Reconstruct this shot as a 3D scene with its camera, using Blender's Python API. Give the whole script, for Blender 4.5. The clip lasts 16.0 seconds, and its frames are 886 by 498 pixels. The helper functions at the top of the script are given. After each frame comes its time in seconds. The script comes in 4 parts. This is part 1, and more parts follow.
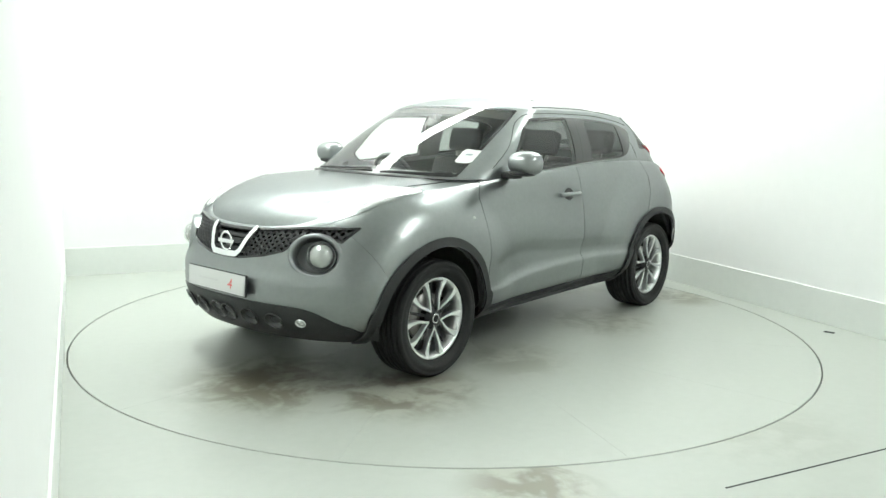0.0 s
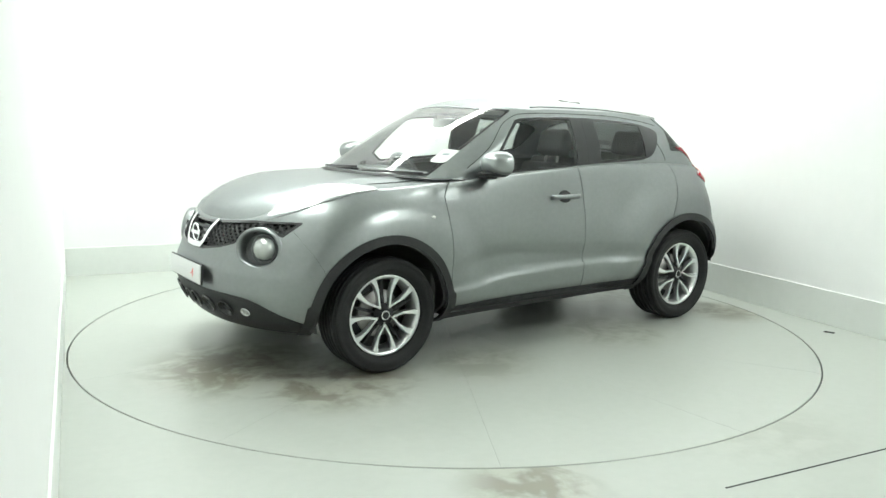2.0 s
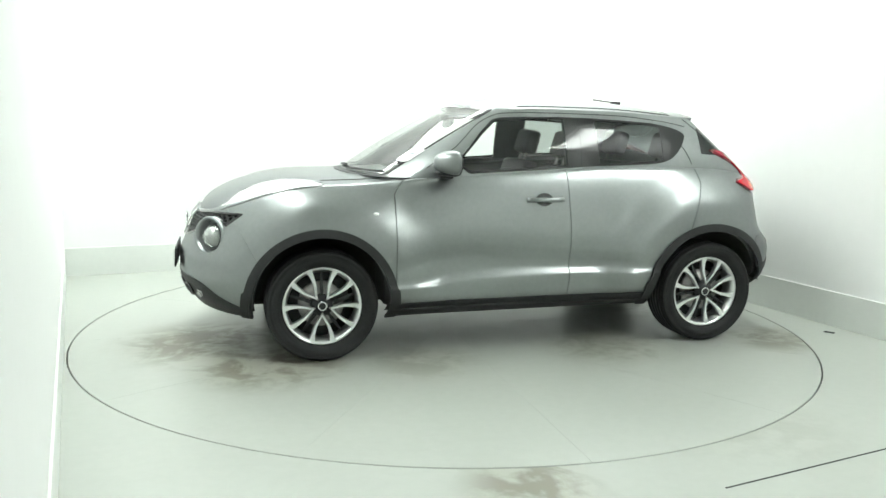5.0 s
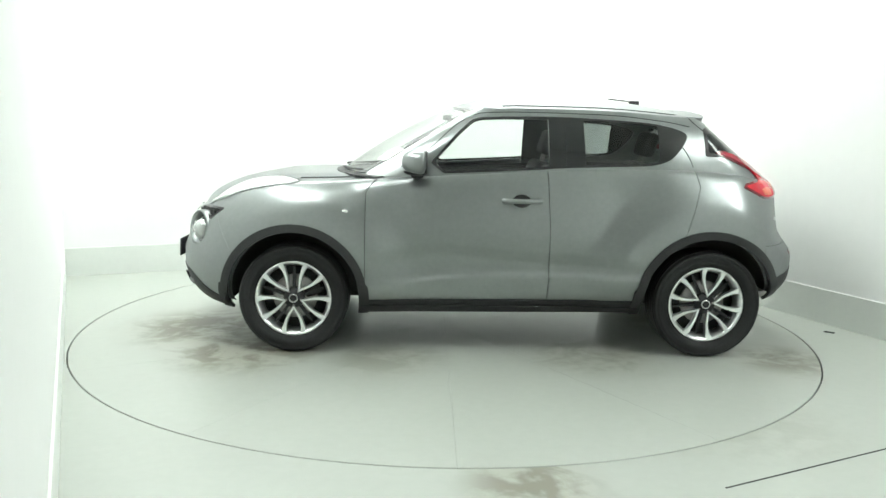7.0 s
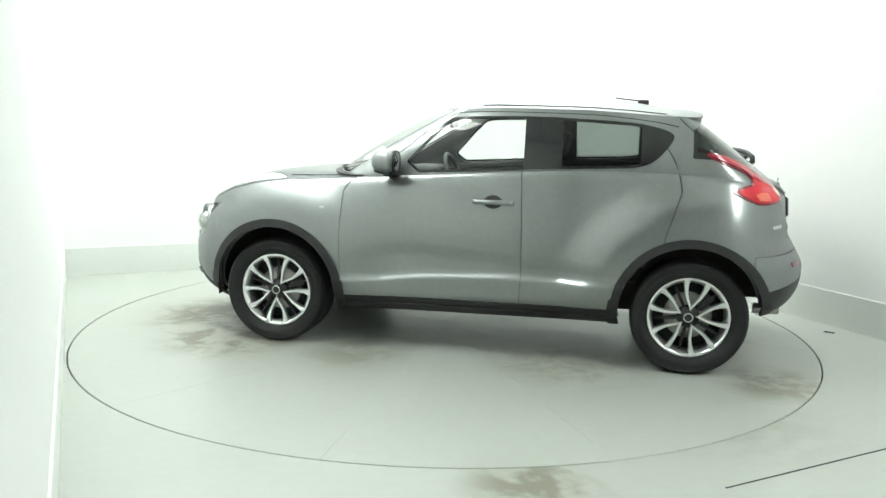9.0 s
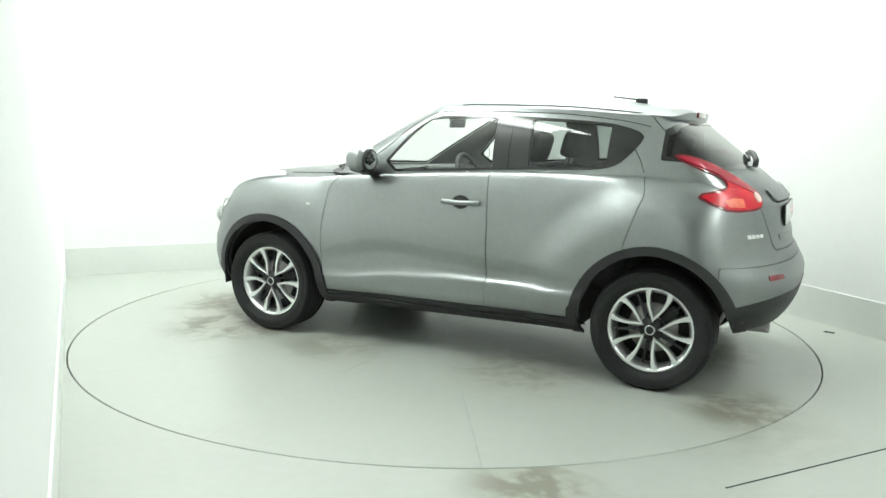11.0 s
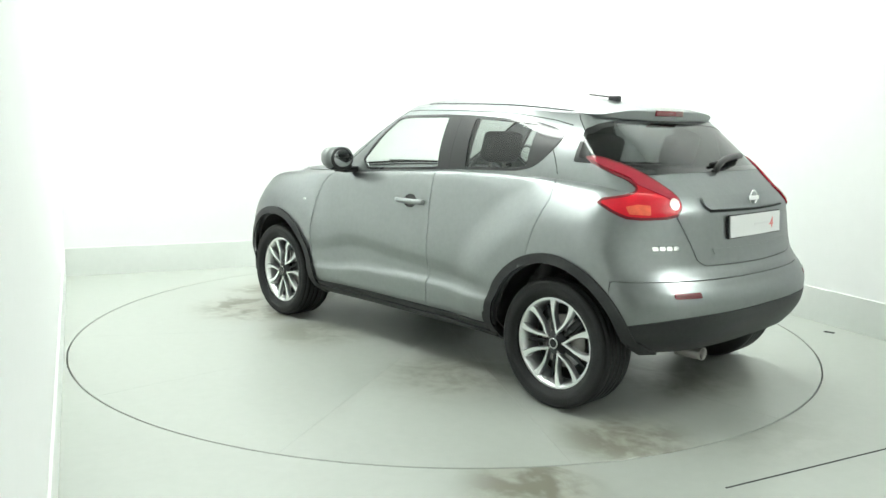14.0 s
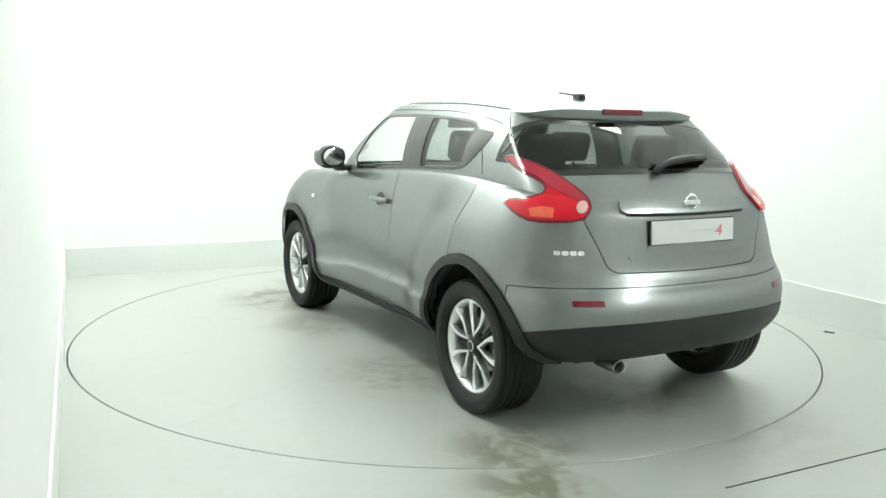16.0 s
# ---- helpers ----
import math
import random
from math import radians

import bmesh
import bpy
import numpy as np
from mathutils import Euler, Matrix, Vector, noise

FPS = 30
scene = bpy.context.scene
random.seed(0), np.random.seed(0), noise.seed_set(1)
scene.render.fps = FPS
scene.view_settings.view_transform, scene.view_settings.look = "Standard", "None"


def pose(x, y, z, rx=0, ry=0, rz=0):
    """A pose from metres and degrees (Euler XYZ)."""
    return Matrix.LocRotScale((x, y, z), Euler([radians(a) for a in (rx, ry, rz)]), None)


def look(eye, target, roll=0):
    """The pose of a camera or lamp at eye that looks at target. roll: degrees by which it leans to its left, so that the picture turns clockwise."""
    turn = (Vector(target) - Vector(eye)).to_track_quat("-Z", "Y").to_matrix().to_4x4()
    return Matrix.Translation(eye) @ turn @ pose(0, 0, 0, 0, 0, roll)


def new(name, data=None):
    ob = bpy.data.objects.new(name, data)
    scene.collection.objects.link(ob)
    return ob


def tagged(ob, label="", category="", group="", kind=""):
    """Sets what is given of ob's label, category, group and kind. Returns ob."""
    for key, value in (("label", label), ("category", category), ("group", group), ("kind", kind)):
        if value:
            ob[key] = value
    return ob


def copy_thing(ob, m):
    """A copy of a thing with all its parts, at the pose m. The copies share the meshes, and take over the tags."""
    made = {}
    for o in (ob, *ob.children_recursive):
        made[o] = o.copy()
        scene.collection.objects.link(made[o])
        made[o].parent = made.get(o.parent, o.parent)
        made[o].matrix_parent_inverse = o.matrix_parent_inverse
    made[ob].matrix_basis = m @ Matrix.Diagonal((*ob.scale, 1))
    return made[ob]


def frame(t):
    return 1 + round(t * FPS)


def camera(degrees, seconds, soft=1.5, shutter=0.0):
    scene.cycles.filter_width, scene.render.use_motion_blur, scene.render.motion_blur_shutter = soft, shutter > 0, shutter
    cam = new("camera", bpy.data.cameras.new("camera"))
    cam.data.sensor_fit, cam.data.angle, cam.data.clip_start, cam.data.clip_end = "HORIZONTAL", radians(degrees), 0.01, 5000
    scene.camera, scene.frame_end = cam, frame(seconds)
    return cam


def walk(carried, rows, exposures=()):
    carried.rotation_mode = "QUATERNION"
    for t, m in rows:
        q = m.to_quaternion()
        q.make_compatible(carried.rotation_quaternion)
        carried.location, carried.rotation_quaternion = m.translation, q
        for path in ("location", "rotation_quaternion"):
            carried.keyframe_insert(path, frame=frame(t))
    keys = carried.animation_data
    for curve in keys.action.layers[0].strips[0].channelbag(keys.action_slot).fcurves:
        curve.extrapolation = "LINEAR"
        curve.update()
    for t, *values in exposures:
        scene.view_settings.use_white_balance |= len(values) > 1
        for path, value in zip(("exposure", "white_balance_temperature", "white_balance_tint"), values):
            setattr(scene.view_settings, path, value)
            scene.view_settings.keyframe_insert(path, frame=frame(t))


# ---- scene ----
cam = camera(56.89, 16.0, 1.5)
EYE = (0.0, -5.628, 1.424)
PAN, TILT, ROLL = radians(-0.233), radians(-8.999), 1.145
AIM = (EYE[0] + math.sin(PAN) * math.cos(TILT), EYE[1] + math.cos(PAN) * math.cos(TILT), EYE[2] + math.sin(TILT))
walk(cam, [(0, look(EYE, AIM, ROLL)), (16, look(EYE, AIM, ROLL))], [(0, 0.0), (16, 0.0)])


def turn(t):
    """The turntable's angle in degrees; the car's nose points along it."""
    return 229.769 - 6.8911 * t - 0.00389 * (t - 8) ** 2


OFF = (-0.320, -0.097)          # the car's middle, as it is parked on the disc
RADIUS = 2.427                  # the disc

# ---- light ----
world = bpy.data.worlds.new("world")
scene.world = world
world.use_nodes = True
world.node_tree.nodes["Background"].inputs[0].default_value = (0.96, 1.0, 0.97, 1)
world.node_tree.nodes["Background"].inputs[1].default_value = 0.1
LAMP_POWER = 19.0
LAMP_TINT = (0.94, 1.0, 0.955)


# ---- materials ----
def mat(name, color, rough=0.5, metal=0.0, coat=0.0, vary=0.06, grain=8.0, bump=0.0, bump_scale=300.0, coat_rough=0.04, spec=0.5):
    """A surface whose colour drifts at two scales, with an optional fine relief."""
    m = bpy.data.materials.new(name)
    m.use_nodes = True
    nt = m.node_tree
    b = nt.nodes["Principled BSDF"]
    b.inputs["Roughness"].default_value = rough
    b.inputs["Metallic"].default_value = metal
    b.inputs["Coat Weight"].default_value = coat
    b.inputs["Coat Roughness"].default_value = coat_rough
    b.inputs["Specular IOR Level"].default_value = spec
    tc = nt.nodes.new("ShaderNodeTexCoord")
    n1, n2 = nt.nodes.new("ShaderNodeTexNoise"), nt.nodes.new("ShaderNodeTexNoise")
    n1.inputs["Scale"].default_value, n2.inputs["Scale"].default_value = grain * 0.2, grain * 6
    n1.inputs["Detail"].default_value = n2.inputs["Detail"].default_value = 4
    add = nt.nodes.new("ShaderNodeMath")
    add.operation = "ADD"
    ramp = nt.nodes.new("ShaderNodeMapRange")
    ramp.inputs["From Min"].default_value, ramp.inputs["From Max"].default_value = 0.6, 1.4
    ramp.inputs["To Min"].default_value, ramp.inputs["To Max"].default_value = 1 - vary, 1 + vary
    mul = nt.nodes.new("ShaderNodeVectorMath")
    mul.operation = "SCALE"
    mul.inputs[0].default_value = color
    for n, i in ((n1, 0), (n2, 1)):
        nt.links.new(tc.outputs["Object"], n.inputs["Vector"])
        nt.links.new(n.outputs["Fac"], add.inputs[i])
    nt.links.new(add.outputs[0], ramp.inputs["Value"])
    nt.links.new(ramp.outputs[0], mul.inputs["Scale"])
    nt.links.new(mul.outputs[0], b.inputs["Base Color"])
    if bump:
        n3, bp = nt.nodes.new("ShaderNodeTexNoise"), nt.nodes.new("ShaderNodeBump")
        n3.inputs["Scale"].default_value = bump_scale
        bp.inputs["Strength"].default_value, bp.inputs["Distance"].default_value = bump, 0.002
        nt.links.new(tc.outputs["Object"], n3.inputs["Vector"])
        nt.links.new(n3.outputs["Fac"], bp.inputs["Height"])
        nt.links.new(bp.outputs["Normal"], b.inputs["Normal"])
    return m


def glass(name, color, rough=0.0, alpha_mix=0.8):
    """Thin clear or tinted glass: a see-through tint under a mirror gloss."""
    m = bpy.data.materials.new(name)
    m.use_nodes = True
    nt = m.node_tree
    nt.nodes.remove(nt.nodes["Principled BSDF"])
    tr, gl, lw, pw, fr, mx = (nt.nodes.new("ShaderNode" + k) for k in ("BsdfTransparent", "BsdfGlossy", "LayerWeight", "Math", "Math", "MixShader"))
    tr.inputs[0].default_value = (*color, 1)
    gl.inputs["Roughness"].default_value = rough
    pw.operation, fr.operation = "POWER", "MULTIPLY_ADD"
    pw.inputs[1].default_value = 4.5
    fr.inputs[1].default_value, fr.inputs[2].default_value = 0.88, 0.05
    lw.inputs["Blend"].default_value = 0.5
    nt.links.new(lw.outputs["Facing"], pw.inputs[0])
    nt.links.new(pw.outputs[0], fr.inputs[0])
    nt.links.new(fr.outputs[0], mx.inputs[0])
    nt.links.new(tr.outputs[0], mx.inputs[1])
    nt.links.new(gl.outputs[0], mx.inputs[2])
    nt.links.new(mx.outputs[0], nt.nodes["Material Output"].inputs[0])
    return m


def glow(name, color, power):
    m = bpy.data.materials.new(name)
    m.use_nodes = True
    b = m.node_tree.nodes["Principled BSDF"]
    b.inputs["Base Color"].default_value = (*color, 1)
    b.inputs["Emission Color"].default_value = (*color, 1)
    b.inputs["Emission Strength"].default_value = power
    return m


PAINT = mat("grey_metallic_paint", (0.262, 0.278, 0.279), 0.28, 0.85, 0.42, 0.06, 6, 0.015, 900, coat_rough=0.08)
PAINT.node_tree.nodes["Principled BSDF"].inputs["Specular Tint"].default_value = (0.45, 0.46, 0.47, 1)
PLASTIC = mat("black_textured_plastic", (0.026, 0.027, 0.028), 0.5, 0, 0, 0.2, 10, 0.2, 500, spec=0.35)
GLOSSBLACK = mat("gloss_black", (0.012, 0.013, 0.014), 0.12, 0, 0.3, 0.1, 8)
RUBBER = mat("tyre_rubber", (0.014, 0.0145, 0.015), 0.55, 0, 0, 0.3, 14, 0.3, 250, spec=0.28)
ALLOY = mat("machined_alloy", (0.78, 0.79, 0.79), 0.28, 0.9, 0.3, 0.05, 20)
DARKALLOY = mat("dark_grey_alloy", (0.022, 0.023, 0.025), 0.45, 0.4, 0, 0.1, 20)
STEEL = mat("brake_steel", (0.35, 0.34, 0.33), 0.4, 0.9, 0, 0.15, 30)
CHROME = mat("chrome", (0.85, 0.86, 0.86), 0.08, 1.0, 0, 0.02, 10)
REDLENS = mat("red_lens", (0.60, 0.008, 0.022), 0.22, 0, 0.15, 0.25, 60, 0.25, 120, spec=0.3)
DARKRED = mat("dark_red_lens", (0.17, 0.006, 0.014), 0.12, 0, 0.8, 0.12, 30)
ARMRED = mat("deep_red_lens", (0.36, 0.010, 0.030), 0.16, 0, 0.5, 0.15, 40, spec=0.4)
AMBER = mat("amber_pink_lens", (0.72, 0.11, 0.06), 0.2, 0, 0.5, 0.45, 60, 0.4, 110)
REVERSE = mat("pale_pink_lens", (0.70, 0.45, 0.42), 0.2, 0, 0.6, 0.3, 60, 0.4, 120)
LENSGREY = mat("silvered_lamp_lens", (0.52, 0.535, 0.53), 0.16, 0.6, 0.9, 0.25, 40, 0.35, 60)
CLEARLENS = mat("clear_lamp_lens", (0.82, 0.83, 0.82), 0.12, 0.35, 0.9, 0.12, 60)
WINGLENS = mat("crinkled_lamp_lens", (0.72, 0.73, 0.72), 0.18, 0.5, 0.9, 0.3, 30, 0.9, 55)
LAMPDARK = mat("dark_lamp_bowl", (0.12, 0.125, 0.13), 0.25, 0.6, 0.5, 0.1, 30)
SEATCLOTH = mat("dark_seat_cloth", (0.06, 0.062, 0.065), 0.9, 0, 0, 0.2, 30, 0.3, 700)
TRIM = mat("dark_cabin_trim", (0.085, 0.088, 0.09), 0.7, 0, 0, 0.12, 16, 0.2, 500)
HEADLINER = mat("pale_headliner", (0.5, 0.51, 0.49), 0.9, 0, 0, 0.06, 20)
PLATEWHITE = mat("white_plate", (0.66, 0.67, 0.66), 0.3, 0, 0.4, 0.03, 20)
PLATEBAR = mat("faint_plate_bar", (0.6, 0.6, 0.6), 0.4)
REDBAR = mat("red_plate_mark", (0.7, 0.12, 0.12), 0.4)
STICKERBLUE = mat("grey_sticker_mark", (0.25, 0.3, 0.32), 0.5)
WINDOW = glass("clear_car_glass", (0.90, 0.93, 0.91))
PRIVACY = glass("tinted_car_glass", (0.42, 0.45, 0.44))
BACKGLASS = glass("dark_rear_glass", (0.17, 0.182, 0.18))
LENSCLEAR = glass("lamp_cover_glass", (0.93, 0.94, 0.93))
WALLPAINT = mat("white_studio_paint", (0.82, 0.83, 0.82), 0.6, 0, 0, 0.015, 2, 0.05, 120)
BANDPAINT = mat("pale_grey_green_paint", (0.70, 0.725, 0.695), 0.45, 0, 0, 0.03, 3, 0.05, 80)
SEAM = mat("dark_joint", (0.02, 0.025, 0.022), 0.8)
PANELFRAME = mat("white_lamp_frame", (0.7, 0.7, 0.7), 0.5)
PANELGLOW = glow("lit_lamp_panel", LAMP_TINT, LAMP_POWER)


def floor_material(name, stains):
    """Worn pale grey-green floor paint. stains: (x, y, radius, strength) of the wet brown dirt patches on it."""
    m = mat(name, (0.36, 0.383, 0.35), 0.32, 0, 0, 0.04, 3, 0.03, 40)
    nt = m.node_tree
    b = nt.nodes["Principled BSDF"]
    clean = b.inputs["Base Color"].links[0].from_socket
    geo = nt.nodes.new("ShaderNodeTexCoord")
    where = geo.outputs["Object"]
    n, fine = nt.nodes.new("ShaderNodeTexNoise"), nt.nodes.new("ShaderNodeTexNoise")
    n.inputs["Scale"].default_value, n.inputs["Detail"].default_value, n.inputs["Distortion"].default_value = 3.2, 7, 1.2
    fine.inputs["Scale"].default_value, fine.inputs["Detail"].default_value = 16, 5
    total = None
    for x, y, r, k in stains:
        d = nt.nodes.new("ShaderNodeVectorMath")
        d.operation = "DISTANCE"
        d.inputs[1].default_value = (x, y, 0)
        nt.links.new(where, d.inputs[0])
        f = nt.nodes.new("ShaderNodeMapRange")
        f.interpolation_type = "SMOOTHERSTEP"
        for key, val in (("From Min", r), ("From Max", r * 0.15), ("To Min", 0.0), ("To Max", k)):
            f.inputs[key].default_value = val
        nt.links.new(d.outputs["Value"], f.inputs["Value"])
        if total is None:
            total = f.outputs[0]
        else:
            a = nt.nodes.new("ShaderNodeMath")
            a.operation = "MAXIMUM"
            nt.links.new(total, a.inputs[0])
            nt.links.new(f.outputs[0], a.inputs[1])
            total = a.outputs[0]
    for t in (n, fine):
        nt.links.new(where, t.inputs["Vector"])
    mixn = nt.nodes.new("ShaderNodeMath")
    mixn.operation = "MULTIPLY_ADD"
    mixn.inputs[1].default_value = 0.35
    nt.links.new(fine.outputs["Fac"], mixn.inputs[0])
    nt.links.new(n.outputs["Fac"], mixn.inputs[2])
    edge = nt.nodes.new("ShaderNodeMapRange")
    edge.inputs["From Min"].default_value, edge.inputs["From Max"].default_value = 0.58, 0.76
    nt.links.new(mixn.outputs[0], edge.inputs["Value"])
    mask = nt.nodes.new("ShaderNodeMath")
    mask.operation = "MULTIPLY"
    nt.links.new(total, mask.inputs[0])
    nt.links.new(edge.outputs[0], mask.inputs[1])
    wide = nt.nodes.new("ShaderNodeMix")
    wide.data_type = "RGBA"
    half = nt.nodes.new("ShaderNodeMath")
    half.operation = "MULTIPLY"
    half.inputs[1].default_value = 0.55
    nt.links.new(total, half.inputs[0])
    nt.links.new(half.outputs[0], wide.inputs[0])
    nt.links.new(clean, wide.inputs[6])
    wide.inputs[7].default_value = (0.30, 0.293, 0.235, 1)
    dirt = nt.nodes.new("ShaderNodeMix")
    dirt.data_type = "RGBA"
    nt.links.new(mask.outputs[0], dirt.inputs[0])
    nt.links.new(wide.outputs[2], dirt.inputs[6])
    dirt.inputs[7].default_value = (0.135, 0.127, 0.092, 1)
    nt.links.new(dirt.outputs[2], b.inputs["Base Color"])
    return m


FLOOR = floor_material("worn_floor_paint", [(1.73, -5.13, 0.40, 0.8), (3.0, -4.93, 0.7, 0.2)])
DISC = floor_material("worn_disc_paint", [(1.6, 0.2, 0.75, 1.0), (1.25, 0.74, 0.65, 1.0), (0.35, 0.85, 0.5, 0.45), (-2.08, 0.79, 0.45, 0.8), (-0.9, 0.75, 0.6, 0.55), (-1.7, -0.2, 0.6, 0.5)])


# ---- mesh tools ----
def shell(V, F, t):
    """A sheet given thickness t behind its face: points, faces and normals (none at the rim)."""
    n = len(V)
    W = [v[:3] for v in V] + [(v[0] - v[5] * t, v[1] - v[6] * t, v[2] - v[7] * t) for v in V]
    N = [v[5:8] for v in V] + [(-v[5], -v[6], -v[7]) for v in V]
    G = list(F) + [tuple(n + i for i in reversed(f)) for f in F]
    used = {}
    for f in F:
        for k, i in enumerate(f):
            j = f[(k + 1) % len(f)]
            used[(i, j)] = used.get((i, j), 0) + 1
    for (i, j) in used:
        if (j, i) not in used:
            o = len(W)
            W += [W[i], W[j], W[n + j], W[n + i]]
            N += [(0, 0, 0)] * 4
            G.append((o + 1, o, o + 3, o + 2))
    return W, G, N


def obj(name, verts, faces, material, parent=None, label="", smooth=True, thick=0.0):
    normals = None
    if verts and len(verts[0]) == 8:
        if thick:
            verts, faces, normals = shell(verts, faces, min(thick, 0.008))
        else:
            normals = [v[5:8] for v in verts]
    me = bpy.data.meshes.new(name)
    me.from_pydata([tuple(v[:3]) for v in verts], [], [tuple(f) for f in faces])
    if smooth:
        me.polygons.foreach_set("use_smooth", [True] * len(me.polygons))
    if normals:
        me.normals_split_custom_set_from_vertices(normals)
    me.materials.append(material)
    ob = new(name, me)
    if parent:
        ob.parent = parent
    if label:
        ob["label"] = label
    return ob


def part(name, bm, material, parent=None, label="", smooth=True):
    """Links a bmesh as one mesh object under a thing or a part."""
    me = bpy.data.meshes.new(name)
    bmesh.ops.recalc_face_normals(bm, faces=bm.faces)
    bm.to_mesh(me)
    bm.free()
    if smooth:
        me.polygons.foreach_set("use_smooth", [True] * len(me.polygons))
        me.set_sharp_from_angle(angle=radians(38))
    me.materials.append(material)
    ob = new(name, me)
    if parent:
        ob.parent = parent
    if label:
        ob["label"] = label
    return ob


def empty(name, m=None):
    ob = new(name)
    if m:
        ob.matrix_basis = m
    return ob


def box(bm, x0, x1, y0, y1, z0, z1, bevel=0.0, m=None):
    r = bmesh.ops.create_cube(bm, size=1, matrix=Matrix.LocRotScale(((x0 + x1) / 2, (y0 + y1) / 2, (z0 + z1) / 2), None, (x1 - x0, y1 - y0, z1 - z0)))
    vs = r["verts"]
    if bevel:
        es = list({e for v in vs for e in v.link_edges})
        vs = bmesh.ops.bevel(bm, geom=es, offset=bevel, segments=3, affect="EDGES", profile=0.6)["verts"]
    if m:
        bmesh.ops.transform(bm, matrix=m, verts=[v for v in vs if v.is_valid])
    return bm


def lathe(profile, steps=48, axis="y"):
    """A solid of turning: (radius, along) pairs about the y axis."""
    V, F, n = [], [], len(profile)
    for i in range(steps):
        a = 2 * math.pi * i / steps
        for r, y in profile:
            V.append((r * math.sin(a), y, r * math.cos(a)))
    for i in range(steps):
        j = (i + 1) % steps
        for k in range(n - 1):
            F.append((i * n + k, j * n + k, j * n + k + 1, i * n + k + 1))
    return V, F


def tube(points, r, steps=8, closed=False):
    V, F, n = [], [], len(points)
    for i, p in enumerate(points):
        p = Vector(p)
        a = Vector(points[i - 1] if i else (points[-1] if closed else points[0]))
        b = Vector(points[(i + 1) % n] if (i < n - 1 or closed) else points[-1])
        d = (b - a).normalized()
        up = Vector((0, 0, 1)) if abs(d.z) < 0.9 else Vector((1, 0, 0))
        e1 = d.cross(up).normalized()
        e2 = d.cross(e1)
        for k in range(steps):
            t = 2 * math.pi * k / steps
            V.append(tuple(p + e1 * (r * math.cos(t)) + e2 * (r * math.sin(t))))
    for i in range(n if closed else n - 1):
        j = (i + 1) % n
        for k in range(steps):
            l = (k + 1) % steps
            F.append((i * steps + k, i * steps + l, j * steps + l, j * steps + k))
    if not closed:
        F += [tuple(range(steps))[::-1], tuple((n - 1) * steps + k for k in range(steps))]
    return V, F


def joined(*meshes):
    V, F = [], []
    for v, f in meshes:
        o = len(V)
        V += list(v)
        F += [tuple(i + o for i in q) for q in f]
    return V, F


def across(v):
    """A point, with what it carries, mirrored to the car's other side."""
    return (v[0], -v[1], *v[2:5], v[5], -v[6], v[7]) if len(v) == 8 else (v[0], -v[1], *v[2:])


def flipped(m):
    """The other side of the car."""
    return [across(v) for v in m[0]], [tuple(reversed(f)) for f in m[1]]


def both(m):
    """A half and its mirror image, welded on the middle plane."""
    V, F = list(m[0]), list(m[1])
    at = {}
    for i, v in enumerate(m[0]):
        if abs(v[1]) < 1e-4:
            at[i] = i
        else:
            at[i] = len(V)
            V.append(across(v))
    F += [tuple(at[i] for i in reversed(f)) for f in m[1]]
    return V, F


def clip(m, fn):
    """The part of a mesh where fn(vertex) is positive, cut cleanly along its zero line."""
    V, F = m
    val = [fn(v) for v in V]
    W, at, cut, G = [], {}, {}, []

    def keep(i):
        if i not in at:
            at[i] = len(W)
            W.append(V[i])
        return at[i]

    for f in F:
        pos = [val[i] > 0 for i in f]
        if all(pos):
            G.append(tuple(keep(i) for i in f))
        elif any(pos):
            out = []
            for k, i in enumerate(f):
                j = f[(k + 1) % len(f)]
                if val[i] > 0:
                    out.append(keep(i))
                if (val[i] > 0) != (val[j] > 0):
                    e = (min(i, j), max(i, j))
                    if e not in cut:
                        a, b = val[e[0]], val[e[1]]
                        t = min(max(a / (a - b), 0.001), 0.999)
                        cut[e] = len(W)
                        W.append(tuple(p + (q - p) * t for p, q in zip(V[e[0]], V[e[1]])))
                    out.append(cut[e])
            if len(out) > 2:
                G.append(tuple(out))
    return W, G


def pushed(m, d):
    """A mesh moved along the normals that its points carry by d."""
    return [(v[0] + v[5] * d, v[1] + v[6] * d, v[2] + v[7] * d, *v[3:]) for v in m[0]], m[1]


def poly(px, py, pts):
    """Signed distance to a polygon, positive inside."""
    best, inside = 1e9, False
    n = len(pts)
    for i in range(n):
        ax, ay = pts[i]
        bx, by = pts[(i + 1) % n]
        dx, dy = bx - ax, by - ay
        t = max(0, min(1, ((px - ax) * dx + (py - ay) * dy) / (dx * dx + dy * dy + 1e-12)))
        best = min(best, math.hypot(px - ax - t * dx, py - ay - t * dy))
        if (ay > py) != (by > py) and px < ax + (py - ay) / (by - ay) * dx:
            inside = not inside
    return best if inside else -best


def rounded(pts, times=2):
    """Corners cut twice, for outlines that are drawn round."""
    for _ in range(times):
        out = []
        for i in range(len(pts)):
            a, b = pts[i], pts[(i + 1) % len(pts)]
            out += [(a[0] * 0.78 + b[0] * 0.22, a[1] * 0.78 + b[1] * 0.22), (a[0] * 0.22 + b[0] * 0.78, a[1] * 0.22 + b[1] * 0.78)]
        pts = out
    return pts


